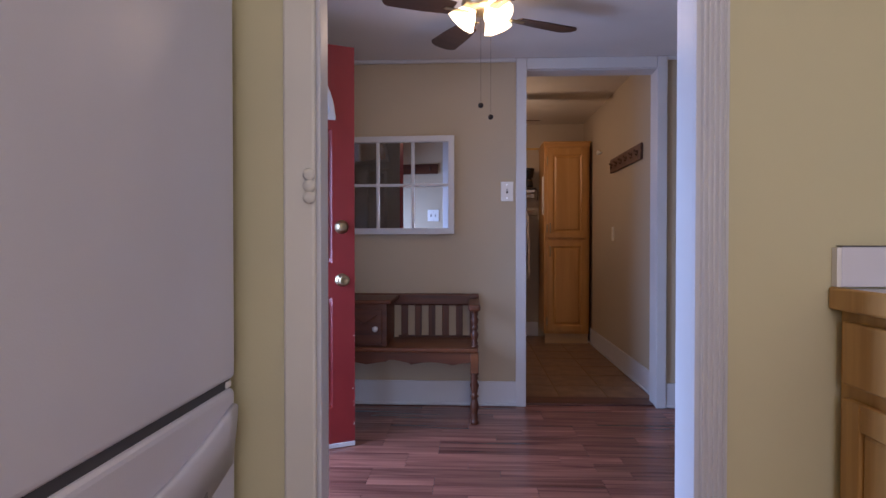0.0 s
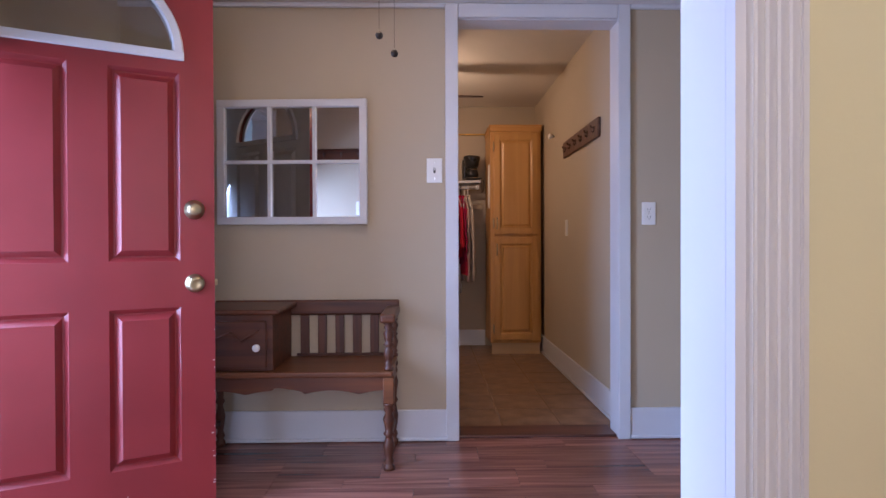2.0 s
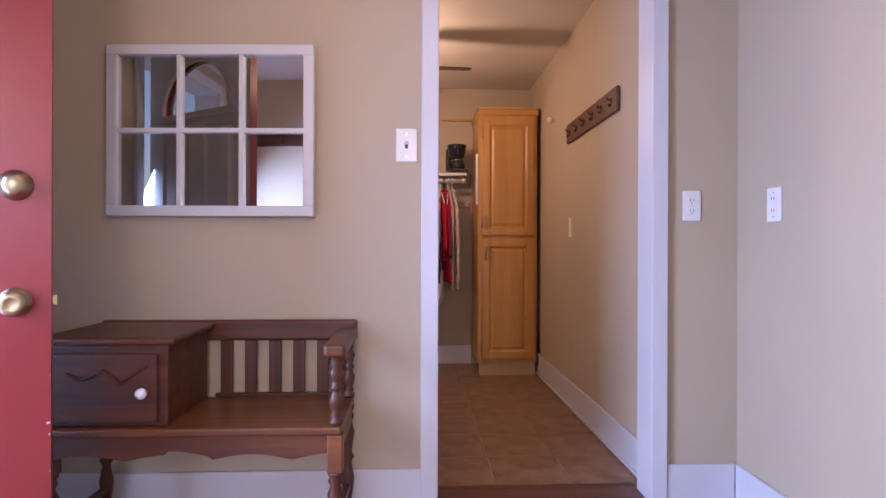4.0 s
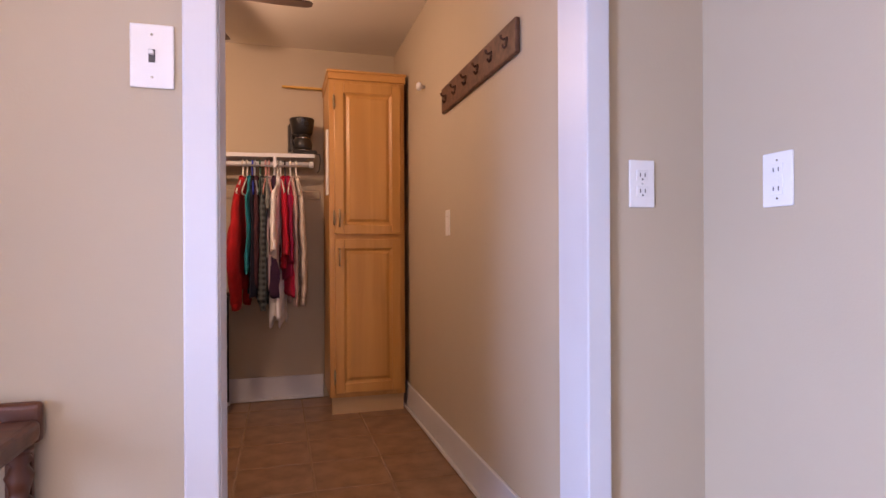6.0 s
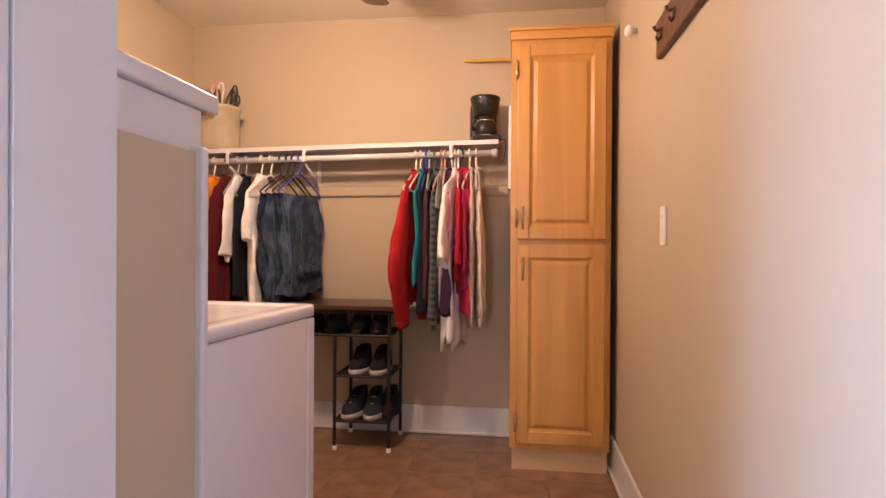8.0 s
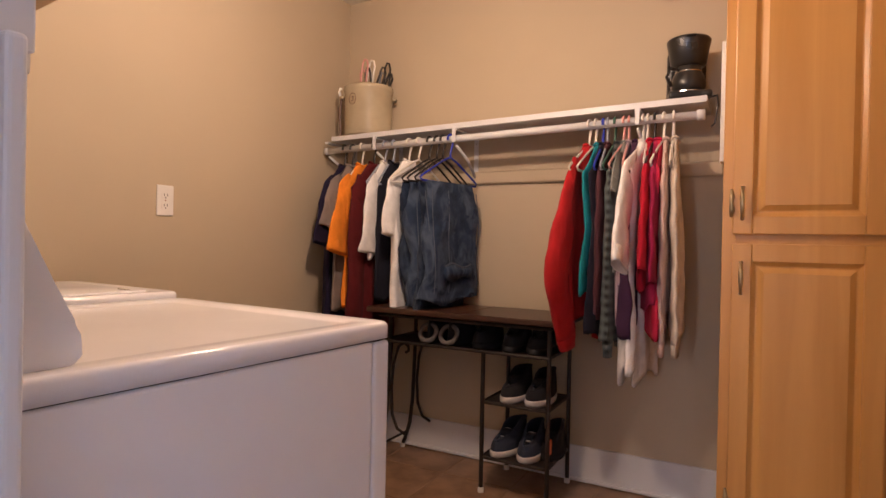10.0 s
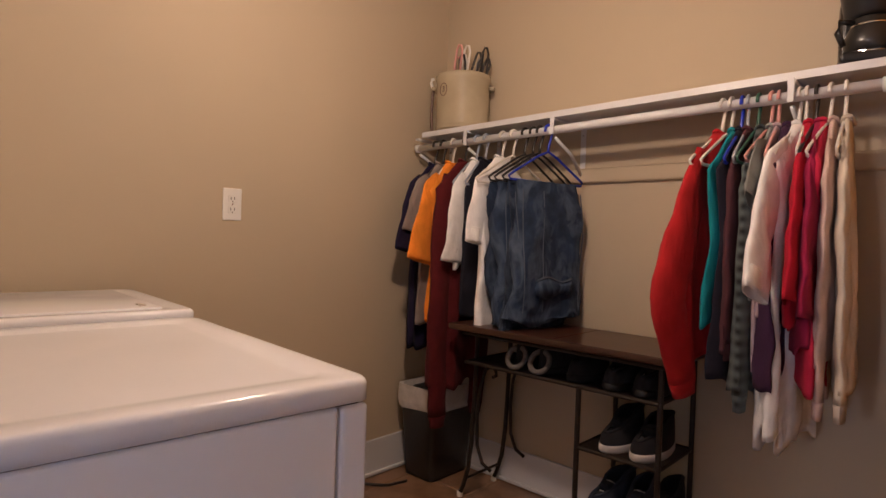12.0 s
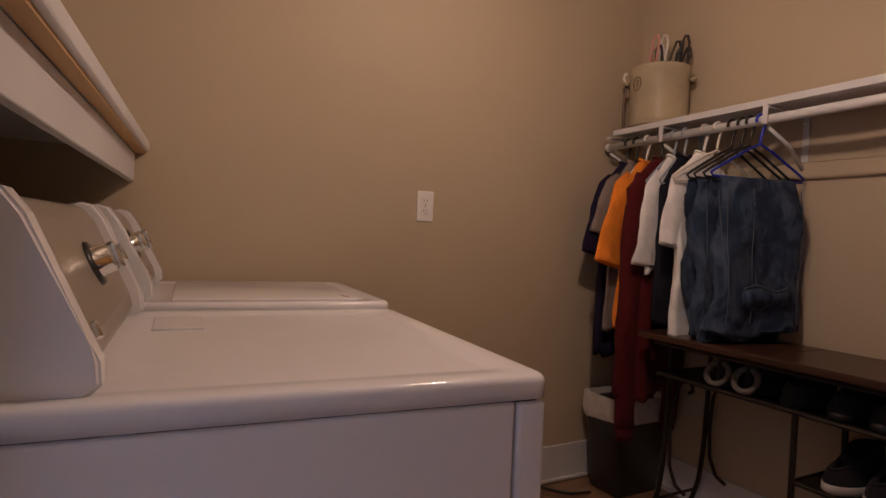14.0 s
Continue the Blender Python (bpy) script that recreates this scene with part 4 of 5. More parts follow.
# ---------- switches, outlets, racks ----------
def plate(name, label, place, turn, kind, w=0.072, h=0.118, group=""):
    """Wall plate whose face looks along local -y."""
    p = thing(name, label, "outlet" if "outlet" in name else "switch", place, turn, group)
    part("cover", box(-w / 2, w / 2, -0.006, 0, -h / 2, h / 2, 0.003, 2), M_PLATE, p)
    if kind == "outlet":
        for z in (-0.020, 0.020):
            s = box(-0.017, 0.017, -0.0075, -0.0055, z - 0.014, z + 0.014, 0.002)
            soc = part("socket", s, M_PLATE, p)
            sl = box(-0.008, -0.0055, -0.0082, -0.007, z - 0.003, z + 0.007)
            box(0.0055, 0.008, -0.0082, -0.007, z - 0.003, z + 0.007, bm=sl)
            lathe([(0.0025, 0), (0.0025, -0.001)], 8, (0, -0.0072, z - 0.009), sl, 'y')
            part("slots", sl, M_SLOT, soc, "dark slots")
    elif kind == "block":
        face = part("face", box(-0.017, 0.017, -0.009, -0.0055, -0.034, 0.034, 0.0015), M_PLATE, p)
        for z in (-0.021, 0.021):
            sl = box(-0.008, -0.0055, -0.0098, -0.0085, z - 0.004, z + 0.005)
            box(0.0055, 0.008, -0.0098, -0.0085, z - 0.004, z + 0.005, bm=sl)
            part("slots", sl, M_SLOT, face, "dark slots")
        for z in (-0.006, 0.006):
            part("button", box(-0.008, 0.008, -0.0105, -0.0085, z - 0.004, z + 0.004, 0.001), M_PLATE, face)
    elif kind == "toggle":
        for x in ((0.0,) if w < 0.1 else (-0.023, 0.023)):
            part("surround", box(x - 0.006, x + 0.006, -0.0068, -0.0055, -0.013, 0.013), M_SLOT, p)
            t = box(x - 0.004, x + 0.004, -0.018, -0.006, 0.001, 0.009, 0.0015)
            part("toggle", t, M_PLATE, p, "white toggle")
    for z in ((0.0,) if kind == "outlet" else (-0.042, 0.042)):
        part("screw", lathe([(0.003, 0), (0.0025, -0.001)], 8, (0, -0.006, z), axis='y'), M_CHROME, p)
    return p


plate("light_switch", "white toggle switch plate beside the laundry doorway", (0.476, 3.4095, 1.391), 0, "toggle", 0.080, 0.126)
plate("wall_outlet", "white duplex outlet beside the doorway casing", (1.588, 3.4095, 1.168), 0, "outlet", group="outlets")
plate("wall_outlet", "white outlet with a raised rectangular face on the daylit wall", (1.7745, 3.174, 1.157), -90, "block", 0.080, 0.120, "outlets")
plate("wall_outlet", "white duplex outlet on the wall beyond the washer", (-0.9145, 5.055, 1.200), 90, "outlet", group="outlets")
plate("light_switch", "white double toggle switch plate", (-0.36, 1.2692, 1.33), 180, "toggle", 0.115, 0.118)
bl = thing("blank_plate", "narrow white plate on the laundry wall", "plate", (1.5035, 4.835, 1.135), -90)
part("cover", box(-0.032, 0.032, -0.007, 0, -0.062, 0.062, 0.003), M_PLATE, bl)
part("screw", lathe([(0.003, 0), (0.0025, -0.001)], 8, (0, -0.007, 0.03), axis='y'), M_CHROME, bl)
kn = lathe([(0.010, 0), (0.010, -0.012), (0.022, -0.022), (0.024, -0.034), (0.016, -0.045), (0.003, -0.047)], 18, (1.5035, 5.305, 1.923), axis='x')
tagged(part("door_bumper", kn, M_PLATE, None, "", True), "small white round door bumper on the laundry wall", "bumper")


M_HOOK = mat("bronzed_iron", (0.085, 0.040, 0.028), 0.6, 0.0, 0.2, 30)


def rack(name, place, turn, length, label, hooks, h=0.115):
    r = thing(name, label, "coat rack", place, turn)
    bd = box(-length / 2, length / 2, -0.020, 0, -h / 2, h / 2, 0.006, 2)
    part("board", bd, M_BOARD if abs(turn) == 90 else M_BENCH, r, "dark stained board")
    for i in range(hooks):
        x = -length / 2 + length * (i + 0.5) / hooks
        hk = tube([(x, -0.020, 0.012), (x, -0.032, 0.006), (x, -0.040, 0.010), (x, -0.043, 0.020)], [0.0045, 0.0045, 0.0045, 0.006], 8)
        tube([(x, -0.020, -0.012), (x, -0.030, -0.024), (x, -0.034, -0.019), (x, -0.035, -0.012)], [0.0045, 0.004, 0.004, 0.005], 8, hk)
        lathe([(0.014, 0), (0.012, -0.005), (0.003, -0.006)], 12, (x, -0.020, 0.004), hk, 'y')
        part("hook", hk, M_HOOK, r, "bronzed iron hook", True)
    return r


rack("coat_rack", (1.5035, 4.420, 1.733), -90, 0.925, "dark wooden coat rack with six iron hooks", 6, 0.122)
rack("coat_rack", (-0.62, 1.2692, 1.80), 180, 0.62, "dark wooden coat rack with iron hooks by the kitchen", 4, 0.10)


# ---------- refrigerator and kitchen counter ----------
def fridge():
    f = thing("refrigerator", "white bottom-freezer refrigerator with textured doors", "refrigerator", (-0.352, 0.185, 0), 90)
    # local: x along the front from near to far (0..0.86), y 0 front .. depth
    W, D, H = 0.875, 0.74, 1.76
    part("body", box(0.0, W, 0.06, D, 0.02, H, 0.01), M_FRIDGE, f)
    up = part("upper_door", box(0.0, W, -0.012, 0.055, 0.733, H - 0.005, 0.014, 3), M_FRIDGE, f, "white upper door")
    lo = part("freezer_drawer", box(0.0, W, -0.012, 0.055, 0.06, 0.712, 0.016, 3), M_FRIDGE, f, "white freezer drawer")
    # curved lip pull along the top of the drawer
    n = 16
    rings = []
    for i in range(n + 1):
        u = i / n
        x = 0.02 + (W - 0.04) * u
        z = 0.672 - 0.075 * math.sin(math.pi * u)
        rings.append([(x, -0.0115, z + 0.004), (x, -0.022, z + 0.002), (x, -0.0255, z - 0.004), (x, -0.024, z - 0.040), (x, -0.0115, z - 0.150)])
    part("pull", ring_skin(rings), M_FRIDGE, lo, "curved moulded lip under the finger recess", True)
    part("gasket", box(0.01, W - 0.01, 0.0, 0.058, 0.711, 0.7335), M_GASKET, f, "grey gasket gap")
    part("hinge", box(W - 0.035, W - 0.006, -0.004, 0.03, 0.7125, 0.7285, 0.003), M_PLATE, f, "white mid hinge")
    part("toe_grille", box(0.02, W - 0.02, 0.02, 0.05, 0.0, 0.058, 0.003), M_GREYLINE, f)
    return f


fridge()


def counter():
    c = thing("base_cabinet", "golden oak kitchen base cabinet with drawer and door", "cabinet", (1.085, 0.0, 0.008))
    part("body", box(0.02, 0.66, -1.6, 1.015, 0.10, 0.905), M_KITCHEN_OAK, c)
    part("toe_board", box(0.06, 0.08, -1.6, 1.015, -0.008, 0.0995), M_KITCHEN_OAK, c)
    part("face_frame", box(0.0, 0.0195, -1.6, 1.015, 0.10, 0.905, 0.001), M_KITCHEN_OAK, c)
    for i in range(3):
        y1 = 0.985 - i * 0.86
        y0 = y1 - 0.80
        part("drawer_front", box(-0.018, -0.0005, y0, y1, 0.745, 0.885, 0.006, 3), M_KITCHEN_OAK, c)
        for a, b2 in ((y0, (y0 + y1) / 2 - 0.005), ((y0 + y1) / 2 + 0.005, y1)):
            d = box(-0.018, -0.0005, a, a + 0.06, 0.13, 0.715, 0.004)
            box(-0.018, -0.0005, b2 - 0.06, b2, 0.13, 0.715, 0.004, bm=d)
            box(-0.0175, -0.0005, a + 0.06, b2 - 0.06, 0.13, 0.19, 0.003, bm=d)
            box(-0.0175, -0.0005, a + 0.06, b2 - 0.06, 0.655, 0.715, 0.003, bm=d)
            door = part("door", d, M_KITCHEN_OAK, c)
            part("panel", box(-0.012, -0.001, a + 0.062, b2 - 0.062, 0.192, 0.653, 0.008), M_KITCHEN_OAK, door)
    top = tagged(part("countertop", box(1.070, 1.755, -1.62, 1.018, 0.922, 0.963, 0.004), M_FRIDGE), "white laminate countertop with oak edge", "countertop")
    part("edge", box(1.056, 1.0695, -1.62, 1.018, 0.916, 0.967, 0.006, 3), M_KITCHEN_OAK, top, "rounded oak edge strip")
    sp = tagged(part("backsplash", box(1.075, 1.755, 1.000, 1.019, 0.9675, 1.058, 0.002), M_FRIDGE), "low pale laminate backsplash on the counter", "backsplash")
    part("end_strip", box(1.064, 1.0745, 0.999, 1.019, 0.9675, 1.056, 0.001), M_PLATE, sp)
    part("edge_line", box(1.0744, 1.755, 0.9985, 1.0195, 1.0585, 1.0605), M_GREYLINE, sp, "dark top line")


counter()
dm = lathe([(0.16, 0), (0.16, -0.02), (0.15, -0.05), (0.11, -0.085), (0.05, -0.10), (0.005, -0.104)], 28, (0.5, -1.3, KIT_Z - 0.001))
tagged(part("kitchen_ceiling_lamp", dm, glow("lit_dome_glass", (1.0, 0.86, 0.68), 3.0), None, "", True), "lit frosted glass dome ceiling lamp", "ceiling lamp")

# ---------- clothes on hangers ----------
ROD_Y = 5.972


def rod_z(x):
    return 1.528 + (x + 0.885) * 0.0166


HANGER_MAT = {"white": mat("white_hanger", (0.72, 0.68, 0.62), 0.35), "black": mat("black_hanger", (0.02, 0.017, 0.016), 0.35), "blue": mat("blue_hanger", (0.015, 0.035, 0.42), 0.35),
              "pink": mat("pink_hanger", (0.62, 0.30, 0.27), 0.35), "grey": mat("grey_hanger", (0.30, 0.33, 0.40), 0.35), "green": mat("green_hanger", (0.03, 0.10, 0.07), 0.35)}


def hanger(x, colour, turn=0.0, wide=0.195):
    h = thing("clothes_hanger", colour + " plastic tube clothes hanger on the rod", "hanger", (x, ROD_Y, rod_z(x) + 0.0170), turn, "clothes hangers")
    hk = [(0, 0.021 * math.sin(a), 0.021 * (math.cos(a) - 1) + 0.0045) for a in [radians(v) for v in range(-110, 121, 20)]]
    hk += [(0, 0.006, -0.062), (0, 0, -0.085), (0, 0, -0.102)]
    bm = tube(hk, 0.0054, 8)
    part("hook", bm, HANGER_MAT[colour], h, "", True)
    fr = [(0, 0, -0.100), (0, -0.05, -0.122), (0, -wide * 0.9, -0.196), (0, -wide, -0.210), (0, -wide * 0.95, -0.222), (0, 0, -0.224), (0, wide * 0.95, -0.222), (0, wide, -0.210), (0, wide * 0.9, -0.196), (0, 0.05, -0.122)]
    part("frame", tube(fr, 0.0048, 8, closed=True), HANGER_MAT[colour], h, "", True)
    return h


def shirt(name, label, x, material, length, sleeve="long", thick=0.028, wide=0.20, turn=0.0, reach=0.62, lean=0.0, seed=0, splay=0.03, cuff=None, bulge=0.0, ragged=0.012):
    """A shirt hanging edge-on: a flattened body with folds and two sleeves. reach: how far the sleeves hang below the shoulder; splay: how far they stand off the body."""
    rnd = random.Random(seed + 11)
    s = thing(name, label, name.replace("_", " "), (x, ROD_Y, rod_z(x) + 0.016), turn, "clothes on the rod")
    N, R = 56, 40
    ph = [rnd.uniform(0, 6.28) for _ in range(6)]

    def fold(y, z, face):
        return thick * 0.36 * math.sin(y * 36 + ph[0] + z * 1.5) + thick * 0.20 * math.sin(y * 63 + ph[1] - z * 2) + 0.010 * noise.noise(Vector((y * 14, z * 5, seed * 2.3))) + 0.005 * noise.noise(Vector((y * 34, z * 17, seed * 1.3 + face)))

    rings = []
    for i in range(R + 1):
        u = i / R
        if u < 0.2:
            k = u / 0.2
            w = 0.040 + (wide - 0.040) * k ** 0.95
            z = -0.104 - 0.135 * k
        else:
            k = (u - 0.2) / 0.8
            z = -0.239 - (length - 0.239) * k
            w = wide * (1 - 0.14 * math.sin(math.pi * min(1, k * 1.2)) + 0.02 * k + 0.03 * noise.noise(Vector((seed, k * 5, 0.3))))
        t = thick * (0.55 + 0.45 * min(1, u * 3))
        ring = []
        for j in range(N):
            a = 2 * math.pi * j / N
            c, sn = math.cos(a), math.sin(a)
            yy = w * (abs(c) ** 0.8) * (1 if c > 0 else -1)
            xx = t * (abs(sn) ** 0.9) * (1 if sn > 0 else -1)
            xx += min(1, u * 2.0) * fold(yy, z, 4 if sn > 0 else 0)
            zz = z + (ragged * (math.sin(yy * 30 + ph[3]) + 0.6 * math.sin(yy * 71 + ph[4])) * max(0, u - 0.85) / 0.15)
            ring.append((xx + lean * u, yy, zz))
        rings.append(ring)
    c = Vector((lean, 0, 0))
    rings.append([(lean + (p[0] - lean) * 0.72, p[1] * 0.97, p[2] + 0.004) for p in rings[-1]])
    rings.append([(lean + (p[0] - lean) * 0.60, p[1] * 0.95, p[2] + 0.05) for p in rings[-2]])
    part("body", ring_skin(rings), material, s, "", True)
    short = sleeve == "short"
    for side in (-1, 1):
        if sleeve == "none":
            continue
        K, n = 22, 24

        def axis(u):
            if short:
                return Vector((0, wide * 0.56 + (0.075 + splay) * u ** 0.8, -0.168 - (reach - 0.02) * u))
            bend = sum(min(v / 0.64, 1 - 0.8 * (v - 0.64) / 0.36) for v in (max(0, u - 0.05), max(0, u - 0.025), u, min(1, u + 0.025), min(1, u + 0.05))) / 5
            out = wide * 0.60 + 0.020 * u + (0.025 + splay * 1.35) * bend
            return Vector((0, out, -0.172 - (reach - 0.03) * u))

        rr = []
        for i in range(K + 1):
            u = i / K
            c = axis(u)
            d = (axis(min(1, u + 0.03)) - axis(max(0, u - 0.03))).normalized()
            nv = Vector((0, -d.z, d.y))
            grow = min(1, 0.35 + u * (1.3 if splay > 0.08 and not short else 4))
            rad_n = (0.062 + 0.020 * u if short else 0.080 + 0.25 * splay - (0.034 + 0.15 * splay) * u ** 1.5) * grow
            rad_x = thick * (0.60 if short else 0.90 - 0.15 * u) * grow
            ring = []
            for j in range(n):
                a = 2 * math.pi * j / n
                cs, sn = math.cos(a), math.sin(a)
                p = c + nv * (rad_n * (abs(cs) ** 0.9) * (1 if cs > 0 else -1) * (1 + 0.03 * math.sin(u * 9 + ph[5])))
                xx = rad_x * (abs(sn) ** 1.15) * (1 if sn > 0 else -1)
                crease = 0.09 * thick * math.sin(p.y * 40 - p.z * 21 + ph[2]) * min(1, u * 2) + 0.007 * noise.noise(Vector((p.y * 16, p.z * 13, seed * 1.9 + side))) + 0.004 * noise.noise(Vector((p.y * 40, p.z * 34, seed + (3 if sn > 0 else 0))))
                ring.append((xx + crease + lean * u * 0.8 - bulge * math.sin(math.pi * u ** 0.8), side * p.y, p.z))
            rr.append(ring)
        last = rr[-1]
        c = Vector((sum(p[0] for p in last) / n, sum(p[1] for p in last) / n, sum(p[2] for p in last) / n))
        if short:
            # open hem
            rr.append([tuple(c + (Vector(p) - c) * 0.88 + Vector((0, 0, 0.002))) for p in last])
            rr.append([tuple(c + (Vector(p) - c) * 0.80 + Vector((0, -side * 0.015, 0.06))) for p in last])
        sl = part("sleeve", ring_skin(rr), material, s, "", True)
        if not short:
            dv = (axis(1) - axis(0.95)).normalized()
            dv.y *= side
            cb = [[tuple(c + (Vector(p) - c) * f + dv * dz) for p in last] for f, dz in ((0.92, -0.004), (1.0, 0.004), (0.86, 0.030), (0.82, 0.050), (0.60, 0.048), (0.55, 0.02))]
            part("cuff", ring_skin(cb), cuff or material, sl, "", True)
    nb = tube([(0.010 * math.sin(a) * 1.6, 0.044 * math.cos(a), -0.106 + 0.008 * math.cos(2 * a)) for a in [2 * math.pi * k / 16 for k in range(16)]], 0.006, 6, closed=True)
    part("collar", nb, cuff or material, s, "", True)
    return s


def jeans(x, material, top, bottom, wide, thick=0.03, turn=0.0, seed=0, lean=0.0):
    """Trousers folded over a hanger bar."""
    rnd = random.Random(seed)
    j0 = thing("jeans", "faded blue denim jeans folded over a hanger", "jeans", (x, ROD_Y, rod_z(x) + 0.017), turn, "jeans on the rod")
    ph = [rnd.uniform(0, 6.28) for _ in range(5)]
    R, N = 40, 64
    rings = []
    for i in range(R + 1):
        u = i / R
        z = top - (top - bottom) * u
        w = wide * (0.94 + 0.10 * math.sin(u * 2.6 + ph[0]) + 0.04 * u)
        t = thick * (0.45 + 0.55 * min(1, u * 4))
        ring = []
        for k in range(N):
            a = 2 * math.pi * k / N
            c, sn = math.cos(a), math.sin(a)
            yy = w * (abs(c) ** 0.55) * (1 if c > 0 else -1) + 0.012 * math.sin(u * 12 + ph[1])
            xx = t * (abs(sn) ** 0.6) * (1 if sn > 0 else -1)
            xx += thick * 0.5 * min(1, u * 2) * (math.sin(yy * 26 + ph[2] + u * 2.2) * 0.6 + math.sin(yy * 9 - u * 7 + ph[3]) * 0.6) + 0.010 * noise.noise(Vector((yy * 18, u * 10, seed * 3.1 + (5 if sn > 0 else 0)))) + 0.007 * noise.noise(Vector((yy * 50, u * 34, seed * 1.7)))
            zz = z + (0.02 * math.sin(yy * 21 + ph[4]) + (0.035 if c > 0.2 else 0) if i == R else 0)
            ring.append((xx + lean * u, yy, zz))
        rings.append(ring)
    part("denim", ring_skin(rings), material, j0, "", True)
    # side seams, hem folds and a back pocket flap near the bottom
    sg = 0.92 * wide
    for yy in (-sg, -0.3 * wide, sg):
        part("seam", tube([(thick * (0.6 + 0.55 * min(1, u * 3)) + thick * 0.5 * min(1, u * 2) * (math.sin(yy * 26 + ph[2] + u * 2.2) * 0.6 + math.sin(yy * 9 - u * 7 + ph[3]) * 0.6) + lean * u, yy * 0.9, top - (top - bottom) * u) for u in [v / 14 for v in range(1, 14)]], 0.0020, 6), M_WORN, j0, "pale worn seam")
    z0 = bottom + 0.09
    rr = []
    for yy in [(-0.5 + v / 8) * wide for v in range(9)]:
        xx = thick * 1.3
        rr.append([(xx + 0.010, yy, z0 + 0.075 - 0.01 * math.sin(yy * 40)), (xx + 0.020, yy, z0 + 0.05), (xx + 0.013, yy, z0 + 0.01 + 0.012 * math.sin(yy * 40)), (xx - 0.012, yy, z0 + 0.02)])
    part("pocket", ring_skin(rr), material, j0, "folded pocket", True)
    part("pocket_edge", tube([(r[0][0] + 0.001, r[0][1], r[0][2]) for r in rr], 0.004, 6), M_WORN, j0, "pale frayed pocket edge", True)
    return j0


C = {n: cloth(n + "_cloth", c) for n, c in {
    "navy": (0.016, 0.012, 0.034), "grey": (0.24, 0.20, 0.18), "orange": (0.86, 0.26, 0.025), "maroon": (0.085, 0.010, 0.012), "white": (0.80, 0.78, 0.77), "print": (0.014, 0.014, 0.022),
    "cream": (0.60, 0.52, 0.43), "red": (0.43, 0.018, 0.020), "teal": (0.012, 0.22, 0.27), "mauve": (0.085, 0.032, 0.040), "silver": (0.24, 0.25, 0.24), "lavender": (0.44, 0.33, 0.36),
    "purple": (0.045, 0.018, 0.045), "crimson": (0.42, 0.012, 0.030), "magenta": (0.30, 0.016, 0.060), "rose": (0.50, 0.022, 0.060), "blush": (0.58, 0.42, 0.37), "dark": (0.018, 0.017, 0.028)}.items()}
C["plaid"] = cloth("green_black_plaid_cloth", (0.020, 0.022, 0.024), 700, stripes=((0.16, 0.19, 0.19), 9.0))
M_WORN = cloth("worn_denim_edge", (0.085, 0.105, 0.145), 900)
M_DENIM = denim("faded_denim", (0.024, 0.040, 0.076), (0.070, 0.098, 0.150))
M_DENIM2 = denim("dark_denim", (0.012, 0.020, 0.042), (0.048, 0.068, 0.105))

# far group, from the corner towards the middle
for x, colour, turn in ((-0.765, "black", 3), (-0.715, "black", -4), (-0.655, "white", 2), (-0.580, "black", 5), (-0.515, "grey", -3), (-0.465, "grey", 4), (-0.375, "white", -6), (-0.320, "white", -10),
                        (-0.262, "black", -8), (-0.222, "black", -12), (-0.190, "black", -10), (-0.150, "blue", -14)):
    hanger(x, colour, turn, 0.140 if x < -0.34 else 0.195)
shirt("t_shirt", "dark navy short-sleeved t-shirt on a hanger", -0.765, C["navy"], 0.94, "short", 0.032, 0.172, 5, 0.36, 0.0, 1, 0.01)
shirt("t_shirt", "grey short-sleeved t-shirt on a hanger", -0.715, C["grey"], 0.84, "short", 0.026, 0.150, -2, 0.28, 0, 2, 0.0)
shirt("t_shirt", "bright orange short-sleeved t-shirt on a hanger", -0.655, C["orange"], 0.82, "short", 0.030, 0.165, 2, 0.40, 0.01, 3, 0.04)
shirt("sweatshirt", "dark maroon long-sleeved sweatshirt hanging low", -0.580, C["maroon"], 1.08, "long", 0.040, 0.20, 5, 1.06, 0.0, 4, 0.0)
shirt("t_shirt", "white short-sleeved t-shirt on a hanger", -0.508, C["white"], 0.56, "short", 0.026, 0.145, 2, 0.40, 0, 5, -0.02)
shirt("blouse", "dark printed sleeveless blouse on a hanger", -0.465, C["print"], 0.76, "none", 0.024, 0.135, 4, 0.3, 0, 6)
shirt("shirt", "white short-sleeved knit shirt on a hanger", -0.375, C["white"], 0.80, "short", 0.036, 0.160, -2, 0.32, 0.01, 7, -0.02)
for i, (x, m, t, b, w) in enumerate(((-0.272, M_DENIM2, -0.226, -0.800, 0.165), (-0.228, M_DENIM, -0.224, -0.780, 0.175), (-0.188, M_DENIM2, -0.224, -0.810, 0.180), (-0.140, M_DENIM, -0.222, -0.765, 0.180))):
    jeans(x, m, t, b, w, 0.031, (-8, -12, -10, -14)[i], i + 3, 0.0)

# near group
for x, colour, turn in ((0.495, "white", -8), (0.521, "white", -6), (0.551, "blue", 4), (0.568, "grey", 6), (0.598, "green", 0), (0.633, "pink", -4), (0.652, "pink", 5), (0.706, "white", -4), (0.723, "white", 6), (0.749, "black", 0), (0.783, "white", -5), (0.818, "white", 4)):
    hanger(x, colour, turn)
shirt("sweatshirt", "bright red long-sleeved sweatshirt on a white hanger", 0.495, C["red"], 0.80, "long", 0.040, 0.195, -8, 0.72, -0.01, 8, 0.095, None, 0.0)
shirt("blouse", "teal ribbed shirt on a hanger", 0.536, C["teal"], 0.70, "none", 0.020, 0.200, -2, 0.52, 0, 9)
